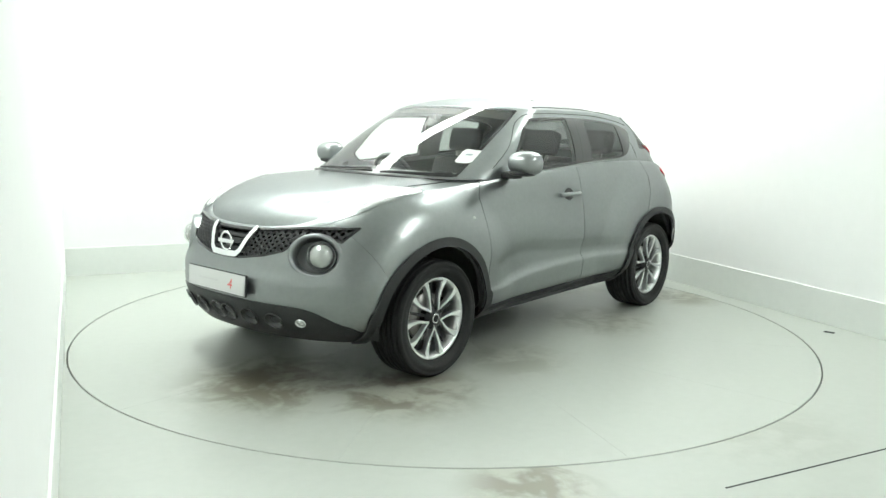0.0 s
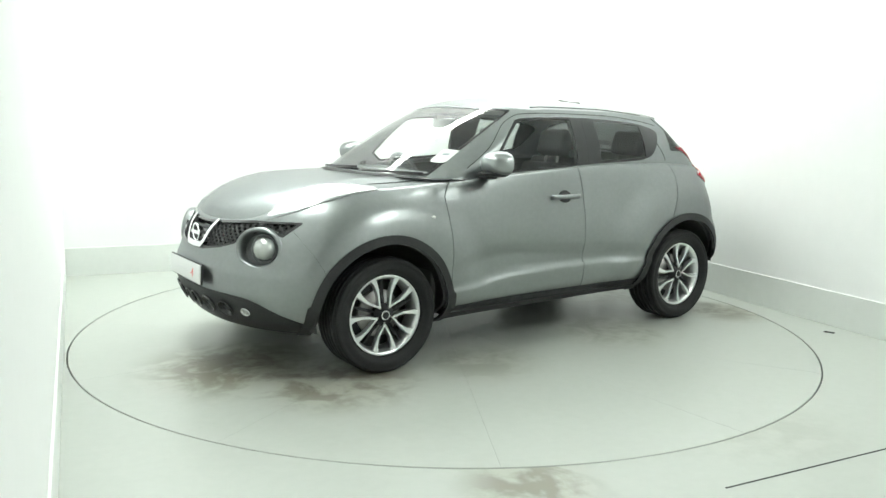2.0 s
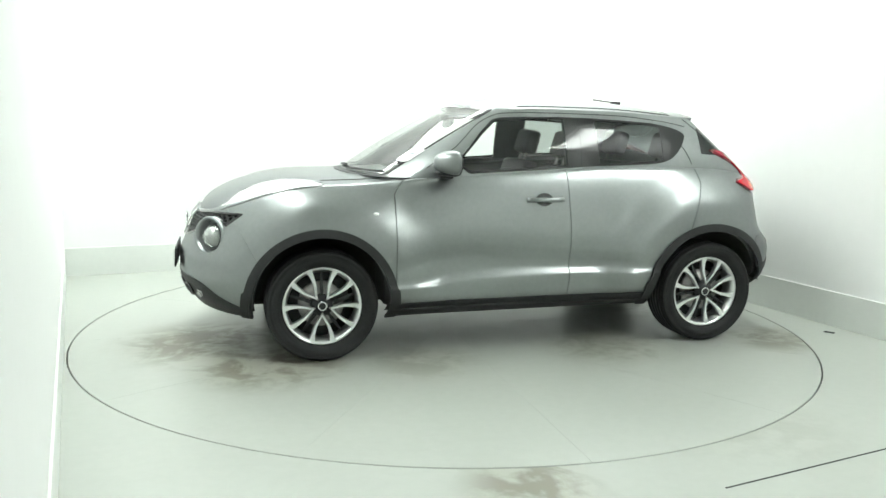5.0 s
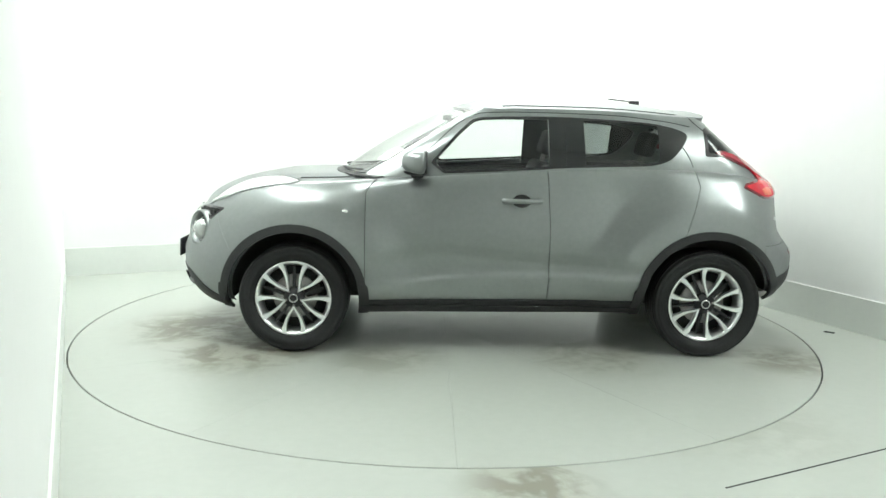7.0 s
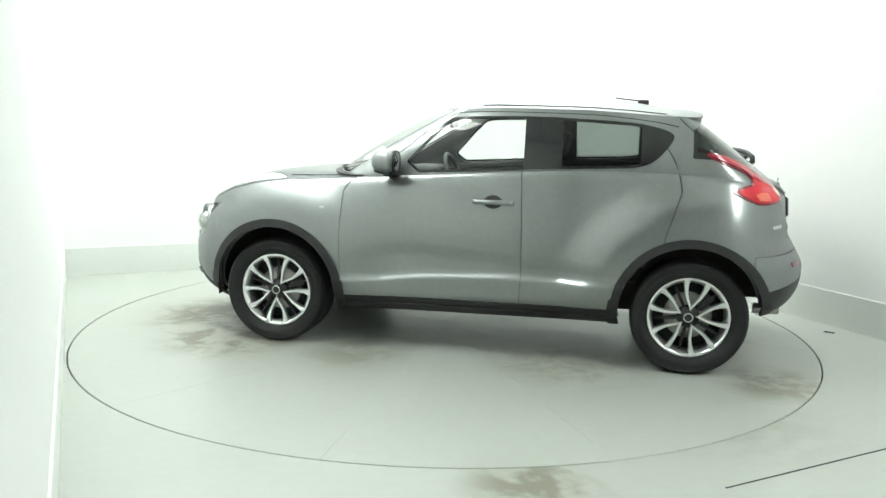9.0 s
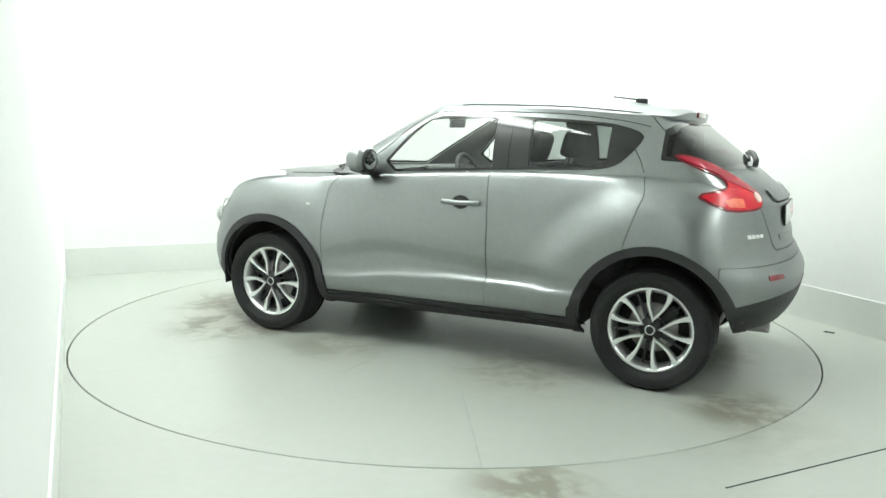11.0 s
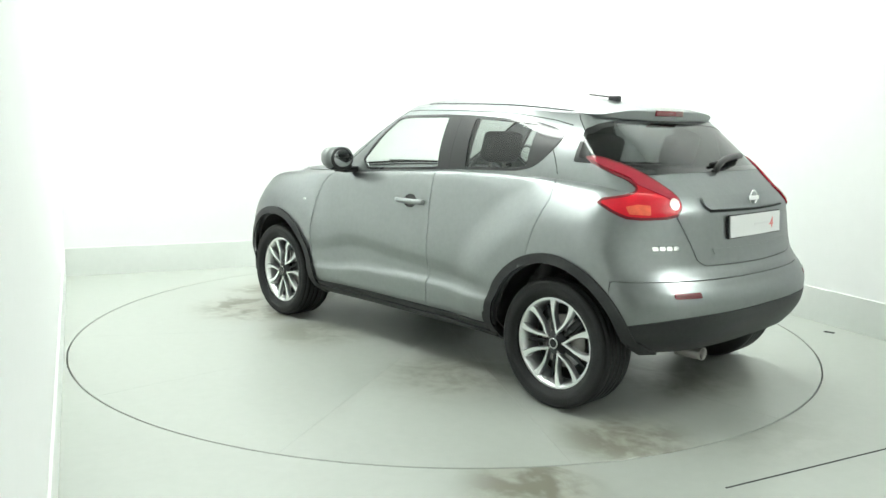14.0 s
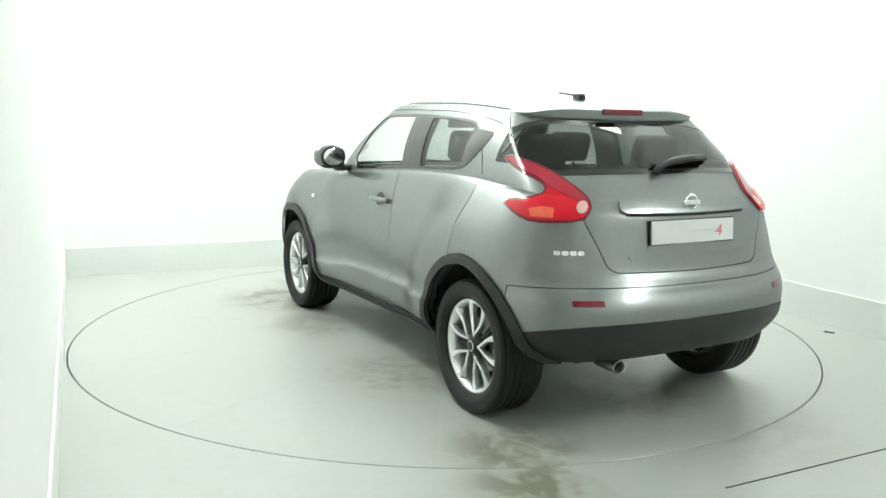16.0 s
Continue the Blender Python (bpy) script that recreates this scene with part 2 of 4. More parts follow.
def curve(*pts):
    """A smooth function through (x, y) points, given in rising x."""
    X, Y = [p[0] for p in pts], [p[1] for p in pts]
    n = len(X)
    d = [(Y[i + 1] - Y[i]) / (X[i + 1] - X[i]) for i in range(n - 1)]
    s = [d[0]] + [0 if d[i - 1] * d[i] <= 0 else 2 * d[i - 1] * d[i] / (d[i - 1] + d[i]) for i in range(1, n - 1)] + [d[-1]]

    def at(x):
        if x <= X[0]:
            return Y[0]
        if x >= X[-1]:
            return Y[-1]
        i = max(k for k in range(n - 1) if X[k] <= x)
        h = X[i + 1] - X[i]
        t = (x - X[i]) / h
        return ((1 + 2 * t) * Y[i] + t * h * s[i]) * (1 - t) ** 2 + ((3 - 2 * t) * Y[i + 1] + (t - 1) * h * s[i + 1]) * t * t
    return at


def sheet(fn, us, vs):
    """A grid of points fn(u, v), each with its u, v and normal."""
    G = [[fn(u, v) for v in vs] for u in us]
    V, n, m = [], len(vs), len(us)
    last = (0.0, 0.0, 1.0)
    for i in range(m):
        for k in range(n):
            a, b = G[max(i - 1, 0)][k], G[min(i + 1, m - 1)][k]
            c, d = G[i][max(k - 1, 0)], G[i][min(k + 1, n - 1)]
            p, q = [b[j] - a[j] for j in range(3)], [d[j] - c[j] for j in range(3)]
            w = [p[1] * q[2] - p[2] * q[1], p[2] * q[0] - p[0] * q[2], p[0] * q[1] - p[1] * q[0]]
            if abs(G[i][k][1]) < 1e-4:
                w[1] = 0.0
            l = math.sqrt(w[0] ** 2 + w[1] ** 2 + w[2] ** 2)
            last = (w[0] / l, w[1] / l, w[2] / l) if l > 1e-9 else last
            V.append((*G[i][k], us[i], vs[k], *last))
    F = [(i * n + k, (i + 1) * n + k, (i + 1) * n + k + 1, i * n + k + 1) for i in range(m - 1) for k in range(n - 1)]
    return V, F


def steps(a, b, n):
    return [a + (b - a) * i / n for i in range(n + 1)]


# ---- the car's surfaces: x forward, y to its left, z up from the floor, in metres ----
XF, XR, LF, LR = 2.08, -2.02, 0.86, 0.65
WHEEL_X, WHEEL_Z, TYRE_R = 1.265, 0.331, 0.331
z_low = curve((-2.03, 0.372), (-1.7, 0.345), (-1.2, 0.28), (-0.8, 0.25), (0.8, 0.235), (1.4, 0.235), (1.8, 0.25), (2.08, 0.27))
z_belt = curve((-2.03, 1.075), (-1.75, 1.09), (-1.4, 1.13), (-1.0, 1.145), (-0.6, 1.14), (-0.16, 1.12), (0.4, 1.085), (0.75, 1.06), (1.05, 1.04), (1.35, 1.03), (1.6, 0.998), (1.85, 0.918), (1.98, 0.862), (2.08, 0.84))
half_width = curve((-2.03, 0.825), (-1.6, 0.848), (-1.25, 0.838), (-0.85, 0.832), (-0.5, 0.83), (0.3, 0.83), (0.75, 0.838), (1.25, 0.852), (1.6, 0.855), (2.08, 0.86))
top_inset = curve((-2.03, 0.09), (-1.5, 0.115), (-1.0, 0.085), (-0.5, 0.05), (0.2, 0.045), (0.7, 0.085), (0.95, 0.14), (1.25, 0.165), (1.7, 0.195), (2.08, 0.21))
side_bulge = curve((0.2, -0.03), (0.34, -0.008), (0.43, 0.0), (0.450, -0.001), (0.466, -0.014), (0.50, -0.024), (0.55, -0.024), (0.60, -0.012), (0.64, -0.002), (0.70, 0.0), (0.82, -0.009), (0.92, -0.019), (1.02, -0.028), (1.16, -0.044))
crease_rise = curve((-0.9, 0.03), (-0.6, 0.035), (-0.25, 0.04), (0.3, 0.02), (0.65, -0.02), (0.9, -0.03))
waist_rise = curve((-0.9, -0.04), (-0.6, -0.02), (0.0, 0.02), (0.4, 0.05), (0.8, -0.02))
nose = curve((0.22, -0.14), (0.3, -0.07), (0.4, -0.01), (0.48, 0.012), (0.56, 0.012), (0.64, -0.015), (0.72, -0.03), (0.78, -0.04), (0.84, -0.055))
tail = curve((0.28, 0.19), (0.36, 0.10), (0.42, 0.055), (0.5, 0.018), (0.6, 0.002), (0.64, 0.015), (0.68, 0.055), (0.72, 0.105), (0.77, 0.14), (0.9, 0.165), (1.0, 0.178), (1.09, 0.255))


def smooth01(t):
    t = max(0.0, min(1.0, t))
    return t * t * (3 - 2 * t)


def lower(s, v):
    """The painted body below the belt: s runs from the nose's middle round the side (1 to 2) to the tail's middle (3)."""
    wf = wr = 0.0
    if s <= 1:
        a = s * math.pi / 2
        c, q = max(0.0, math.cos(a)), math.sin(a)
        x0, y0, wf = XF - LF * (1 - c ** 0.8), q ** 0.82, c ** 1.1
    elif s <= 2:
        x0, y0 = XF - LF + (XR + LR - XF + LF) * (s - 1), 1.0
    else:
        a = (3 - s) * math.pi / 2
        c, q = max(0.0, math.cos(a)), math.sin(a)
        x0, y0, wr = XR + LR * (1 - c ** 0.85), q ** 0.86, c ** 1.0
    z0, z1 = z_low(x0), z_belt(x0)
    z = z0 + (z1 - z0) * v
    k = smooth01((z - 0.48) / 0.1)
    side = side_bulge(z - crease_rise(x0) * (1 - k) - waist_rise(x0) * k) * smooth01((1.1 - abs(x0)) / 0.5)
    for wx in (WHEEL_X, -WHEEL_X):
        r = math.hypot(x0 - wx, z - 0.34)
        top = 0.66 if wx > 0 else 0.69
        side += (0.042 if wx > 0 else 0.056) * (1 - smooth01((r - top + 0.14) / 0.26)) * smooth01((z - 0.2) / 0.3)
    t = max(0.0, (v - 0.52) / 0.48)
    g = 1 - math.sqrt(max(0.0, 1 - t * t))
    w = half_width(x0) + side - top_inset(x0) * g - 0.10 * max(0, 1 - v / 0.16) ** 2
    flat = 0.06 * wr ** 6 * smooth01((0.74 - z) / 0.1)
    return x0 + wf * (nose(z) - 0.07 * g) + wr * tail(z) + flat, y0 * w, z


def s_at(x):
    return 1 + (XF - LF - x) / (XF - LF - XR - LR)


XA = 0.60                        # where the windscreen's foot meets the belt
rail_z = curve((-1.45, 1.44), (-1.1, 1.468), (-0.6, 1.497), (-0.1, 1.502), (0.1, 1.487), (0.3, 1.46))


def foot(s):
    """The line on which the glasshouse stands."""
    if s <= 1:
        a = s * math.pi / 2
        x1, y1, z1 = lower(s_at(XA), 1)
        x = 1.03 - (1.03 - XA) * (1 - max(0.0, math.cos(a)) ** 0.9)
        return x, y1 * math.sin(a) ** 0.9, 1.085 + (z1 - 1.085) * smooth01(s)
    s1 = s_at(XA)
    return lower(s1 + (2 - s1) * (s - 1), 1) if s <= 2 else lower(s, 1)


def rim(s):
    """The roof's edge."""
    if s <= 1:
        a = s * math.pi / 2
        x = 0.24 - 0.24 * (1 - max(0.0, math.cos(a)) ** 0.9)
        return x, 0.612 * math.sin(a) ** 0.82, 1.53 + (rail_z(0.0) - 1.53) * smooth01(s)
    if s <= 2:
        x = -1.15 * (s - 1)
        return x, 0.612 + 0.008 * math.sin(math.pi * (s - 1)) - 0.04 * (s - 1), rail_z(x)
    a = (3 - s) * math.pi / 2
    x = -1.285 + 0.135 * (1 - max(0.0, math.cos(a)) ** 0.6)
    return x, 0.572 * math.sin(a) ** 0.65, 1.452 + (rail_z(-1.15) - 1.452) * smooth01(3 - s)


def upper(s, v):
    p, q = foot(s), rim(s)
    b = 4 * v * (1 - v)
    side = smooth01(min(s, 3 - s))
    front, back = max(0, 1 - s), max(0, s - 2)
    out = 0.03
    return (p[0] + (q[0] - p[0]) * v + b * out * (front * 0.8 - back * 0.15), p[1] + (q[1] - p[1]) * v + b * out * side, p[2] + (q[2] - p[2]) * v + b * out * (front * 0.8 + back * 0.15))


hood_z = curve((0.5, 1.09), (0.9, 1.082), (1.12, 1.078), (1.3, 1.072), (1.5, 1.055), (1.7, 1.015), (1.85, 0.952), (1.92, 0.900), (1.957, 0.842))
roof_z = curve((-1.285, 1.452), (-1.15, 1.513), (-0.88, 1.558), (-0.48, 1.584), (-0.09, 1.583), (0.1, 1.566), (0.24, 1.53))


def hood(s, q):
    x, y, z = lower(s, 1)
    k = 1 - (1 - q) ** 2.8
    crease = 0.008 * math.exp(-((q - 0.34) / 0.12) ** 2) * smooth01((1.75 - x) / 0.4)
    return x, y * (1 - q), z + (max(z, hood_z(x)) - z) * k + crease


def roof(s, q):
    x, y, z = rim(s)
    return x, y * (1 - q), z + (max(z, roof_z(x)) - z) * (1 - (1 - q) ** 2.2)


def wheel_arch(v, x):
    return math.hypot(v[0] - x, v[2] - WHEEL_Z - 0.01)


# ---- the studio ----
ROOM = radians(24.5)
RX, RY = (math.cos(ROOM), math.sin(ROOM)), (-math.sin(ROOM), math.cos(ROOM))


def room(a, b, z=0.0):
    """A place in the studio: a along the back wall from its corner with the side wall, b towards the back."""
    return (-3.335 + a * RX[0] + b * RY[0], 1.385 + a * RX[1] + b * RY[1], z)


ROOM_M = Matrix.Translation(room(0, 0)) @ Matrix.Rotation(ROOM, 4, "Z")
LONG, DEEP, HIGH = 5.1, 9.4, 4.2
BAND = 0.25


def slab(name, x0, x1, y0, y1, z0, z1, material, label, category, bevel=0.0):
    ob = part(name, box(bmesh.new(), x0, x1, y0, y1, z0, z1, bevel), material, smooth=False)
    ob.matrix_basis = ROOM_M
    return tagged(ob, label, category, kind="structure")


def build_studio():
    # the floor has a round hole in which the disc turns
    V, F, n = [], [], 128
    inv = ROOM_M.inverted()
    c = inv @ Vector((0, 0, 0))
    x0, x1, y0, y1 = -3.0, LONG, -DEEP, 0.0
    for k in range(n):
        a = 2 * math.pi * k / n
        d = (math.cos(a), math.sin(a))
        r = RADIUS + 0.008
        V.append((c.x + r * d[0], c.y + r * d[1], 0.0))
        t = min((x1 - c.x) / d[0] if d[0] > 1e-9 else 1e9, (x0 - c.x) / d[0] if d[0] < -1e-9 else 1e9, (y1 - c.y) / d[1] if d[1] > 1e-9 else 1e9, (y0 - c.y) / d[1] if d[1] < -1e-9 else 1e9)
        V.append((c.x + t * d[0], c.y + t * d[1], 0.0))
        V.append((c.x + r * d[0], c.y + r * d[1], -0.08))
    for k in range(n):
        j = (k + 1) % n
        F += [(3 * k, 3 * k + 1, 3 * j + 1, 3 * j), (3 * k, 3 * j, 3 * j + 2, 3 * k + 2)]
    f = obj("floor", V, F, FLOOR, smooth=False)
    f.matrix_basis = ROOM_M
    tagged(f, "pale grey-green painted studio floor, worn and stained", "floor", kind="structure")
    slab("ground", -3.2, LONG + 0.2, -DEEP - 0.2, 0.2, -0.3, -0.1, SEAM, "dark pit under the turning disc", "ground")
    # walls, white above a painted band
    slab("wall_back", -3.2, LONG + 0.15, 0.0, 0.15, -0.1, HIGH, WALLPAINT, "plain white painted studio back wall", "wall")
    slab("wall_right", LONG, LONG + 0.15, -DEEP, 0.0, -0.1, HIGH, WALLPAINT, "plain white painted studio side wall", "wall")
    slab("wall_left", -0.12, 0.0, -7.0, 0.0, -0.1, HIGH, WALLPAINT, "plain white painted partition wall", "wall")
    slab("wall_far_left", -3.2, -3.0, -DEEP, 0.0, -0.1, HIGH, WALLPAINT, "plain white painted studio wall", "wall")
    slab("wall_front", -3.2, LONG + 0.15, -DEEP - 0.15, -DEEP, -0.1, HIGH, WALLPAINT, "plain white painted studio wall", "wall")
    slab("baseboard_back", 0.013, LONG - 0.013, -0.012, -0.0005, 0.0, BAND, BANDPAINT, "low grey-green painted band along the white wall", "baseboard", 0.003)
    slab("baseboard_left", 0.0005, 0.012, -6.99, -0.013, 0.0, BAND, BANDPAINT, "low grey-green painted band along the white partition", "baseboard", 0.003)
    slab("baseboard_right", LONG - 0.012, LONG - 0.0005, -DEEP, -0.013, 0.0, BAND, BANDPAINT, "low grey-green painted band along the white wall", "baseboard", 0.003)
    slab("ceiling", -3.2, LONG + 0.15, -DEEP - 0.15, 0.15, HIGH, HIGH + 0.15, WALLPAINT, "plain white painted studio ceiling", "ceiling")


def build_floor_marks():
    """A floor joint and a small anchor plate outside the disc."""
    a, b = Vector((1.13, -2.56, 0)), Vector((3.30, -1.46, 0))
    d = (b - a).normalized()
    n = Vector((-d.y, d.x, 0)) * 0.004
    z = Vector((0, 0, 0.0015))
    V = [a - n, b - n, b + n, a + n, a - n + z, b - n + z, b + n + z, a + n + z]
    tagged(obj("floor_joint", V, [(4, 5, 6, 7), (0, 1, 5, 4), (1, 2, 6, 5), (2, 3, 7, 6), (3, 0, 4, 7)], SEAM, smooth=False), "thin dark joint between floor boards", "floor joint", kind="structure")
    p = part("floor_anchor", box(bmesh.new(), -0.035, 0.035, -0.012, 0.012, 0.0, 0.006, 0.003), SEAM)
    p.matrix_basis = pose(2.70, -0.03, 0.0, 0, 0, -35)
    tagged(p, "small dark metal anchor set in the floor", "floor anchor")


def build_lamps():
    """Four lit panels under the ceiling, along the walls."""
    def panel(x, y, w, d):
        e = empty("ceiling_light", ROOM_M @ pose(x, y, HIGH - 0.16))
        bm = bmesh.new()
        for a in (-1, 1):
            box(bm, a * w / 2 - 0.03, a * w / 2 + 0.03, -d / 2, d / 2, 0, 0.12)
            box(bm, -w / 2 + 0.03, w / 2 - 0.03, a * d / 2 - 0.03, a * d / 2 + 0.03, 0, 0.118)
        part("frame", bm, PANELFRAME, e, smooth=False)
        bm = bmesh.new()
        box(bm, -w / 2 + 0.035, w / 2 - 0.035, -d / 2 + 0.035, d / 2 - 0.035, 0.02, 0.04)
        part("diffuser", bm, PANELGLOW, e, "glowing white panel", smooth=False)
        for a in (-1, 1):
            part("hanger", box(bmesh.new(), a * w / 2.2 - 0.008, a * w / 2.2 + 0.008, -0.008, 0.008, 0.118, 0.16), STEEL, e, smooth=False)
        tagged(e, "long flat white studio light panel under the ceiling", "ceiling light", "light panels along the walls")
    panel(LONG / 2, -0.42, LONG - 0.3, 0.6)
    panel(0.4, -3.0, 0.6, 3.0)
    panel(LONG - 0.4, -2.15, 0.6, 2.5)
    panel(LONG - 0.4, -7.2, 0.6, 3.2)


def build_disc():
    """Twelve steel sector plates with hairline joints."""
    e = empty("turntable")
    for s in range(12):
        V, F, n, g = [], [], 16, 0.0005
        ring = [0.05, 0.6, 1.2, 1.8, RADIUS - 0.004, RADIUS - 0.001]
        for k in range(n + 1):
            for i, r in enumerate(ring):
                w = g / r
                a = radians(30 * s) + w + (radians(30) - 2 * w) * k / n
                V.append((r * math.cos(a), r * math.sin(a), 0.0 if i < 5 else -0.003))
            V.append((ring[-1] * math.cos(a), ring[-1] * math.sin(a), -0.06))
        m = len(ring) + 1
        F = [(k * m + i, k * m + i + 1, (k + 1) * m + i + 1, (k + 1) * m + i) for k in range(n) for i in range(m - 1)]
        for k in (0, n):
            for i in range(m - 1):
                o = len(V)
                V += [V[k * m + i], V[k * m + i + 1], (*V[k * m + i + 1][:2], -0.06), (*V[k * m + i][:2], -0.06)]
                F.append((o, o + 1, o + 2, o + 3))
        obj("deck_plate", V, F, DISC, e, smooth=False)
    V, F = lathe([(0.0, 0.0), (0.0496, 0.0), (0.0496, -0.06)], 48)
    obj("centre_cap", [(x, z, y) for x, y, z in V], F, DISC, e, smooth=False)
    return tagged(e, "round grey-green turntable, level with the floor, stained under the car", "turntable")


# ---- the car ----
GAP = 0.0025
AR_IN, AR_OUT = 0.400, 0.449
z_black = curve((-2.03, 0.552), (-1.95, 0.55), (-1.68, 0.50), (-1.55, 0.47), (-1.2, 0.36), (-0.85, 0.345), (0.85, 0.33), (1.3, 0.30), (1.67, 0.308), (1.83, 0.366), (1.98, 0.452), (2.1, 0.468))
FRONT_DOOR = [(0.83, 0.28), (0.832, 0.98), (0.80, 1.03), (0.745, 1.075), (0.72, 1.3), (-0.27, 1.3), (-0.272, 1.10), (-0.29, 0.8), (-0.292, 0.5), (-0.28, 0.28)]
REAR_DOOR = [(-0.27, 1.3), (-1.162, 1.3), (-1.162, 1.19), (-1.19, 1.05), (-1.112, 0.80), (-1.10, 0.74), (-0.98, 0.66), (-0.875, 0.53), (-0.84, 0.40), (-0.83, 0.28), (-0.28, 0.28), (-0.292, 0.5), (-0.29, 0.8), (-0.272, 1.10)]
WINDOWS = rounded([(0.51, 1.092), (0.21, 1.425), (0.12, 1.447), (-0.35, 1.455), (-0.75, 1.437), (-0.93, 1.424), (-1.08, 1.392), (-1.142, 1.36), (-1.125, 1.315), (-1.075, 1.25), (-1.02, 1.20), (-0.95, 1.174), (-0.85, 1.162), (-0.4, 1.146), (-0.16, 1.128)], 1)
REAR_GLASS = [(-0.2, 1.19), (0.40, 1.186), (0.57, 1.18), (0.67, 1.205), (0.74, 1.25), (0.73, 1.31), (0.66, 1.375), (0.57, 1.415), (0.45, 1.433), (0.3, 1.440), (-0.2, 1.444)]
TAILGATE = [(-0.2, 0.755), (0.43, 0.762), (0.47, 0.785), (0.50, 0.86), (0.56, 0.985), (0.60, 1.3), (-0.2, 1.3)]
GRILLE = [(-0.2, 0.668), (0.12, 0.676), (0.30, 0.705), (0.40, 0.735), (0.47, 0.79), (0.53, 0.815), (0.60, 0.808), (0.655, 0.79), (0.695, 0.858), (0.466, 0.853), (0.147, 0.826), (-0.2, 0.818)]
TOP_LAMP = rounded([(1.88, 0.50), (1.68, 0.67), (1.45, 0.735), (1.20, 0.73), (1.33, 0.55), (1.48, 0.46), (1.66, 0.44)], 2)
TAIL_LAMP = rounded([(0.60, 1.252), (0.673, 1.264), (0.893, 1.214), (1.05, 1.157), (1.20, 1.085), (1.225, 1.036), (1.175, 0.988), (0.87, 0.98), (0.76, 1.008), (0.64, 1.062), (0.90, 1.092), (0.93, 1.122), (0.88, 1.156), (0.736, 1.195)], 1)
LAMP_AT = Vector((1.892, 0.555, 0.718))
LAMP_R = 0.108
NOSEWARD, OVAL = (0.587, -0.81), 1.25      # the lamp's surround is drawn out towards the nose


def lamp_dist(v):
    along = (v[0] - LAMP_AT.x) * NOSEWARD[0] + (v[1] - LAMP_AT.y) * NOSEWARD[1]
    return math.sqrt((v[0] - LAMP_AT.x) ** 2 + (v[1] - LAMP_AT.y) ** 2 + (v[2] - LAMP_AT.z) ** 2 - (1 - 1 / OVAL ** 2) * along ** 2)


def line_dist(px, py, pts):
    best = 1e9
    for (ax, ay), (bx, by) in zip(pts, pts[1:]):
        dx, dy = bx - ax, by - ay
        t = max(0, min(1, ((px - ax) * dx + (py - ay) * dy) / (dx * dx + dy * dy)))
        best = min(best, math.hypot(px - ax - t * dx, py - ay - t * dy))
    return best


def sides(name, m, material, parent, label="", thick=0.0):
    """The same part on the car's left and right."""
    a = obj(name, *m, material, parent, label, thick=thick)
    b = obj(name, *flipped(m), material, parent, label, thick=thick)
    return a, b


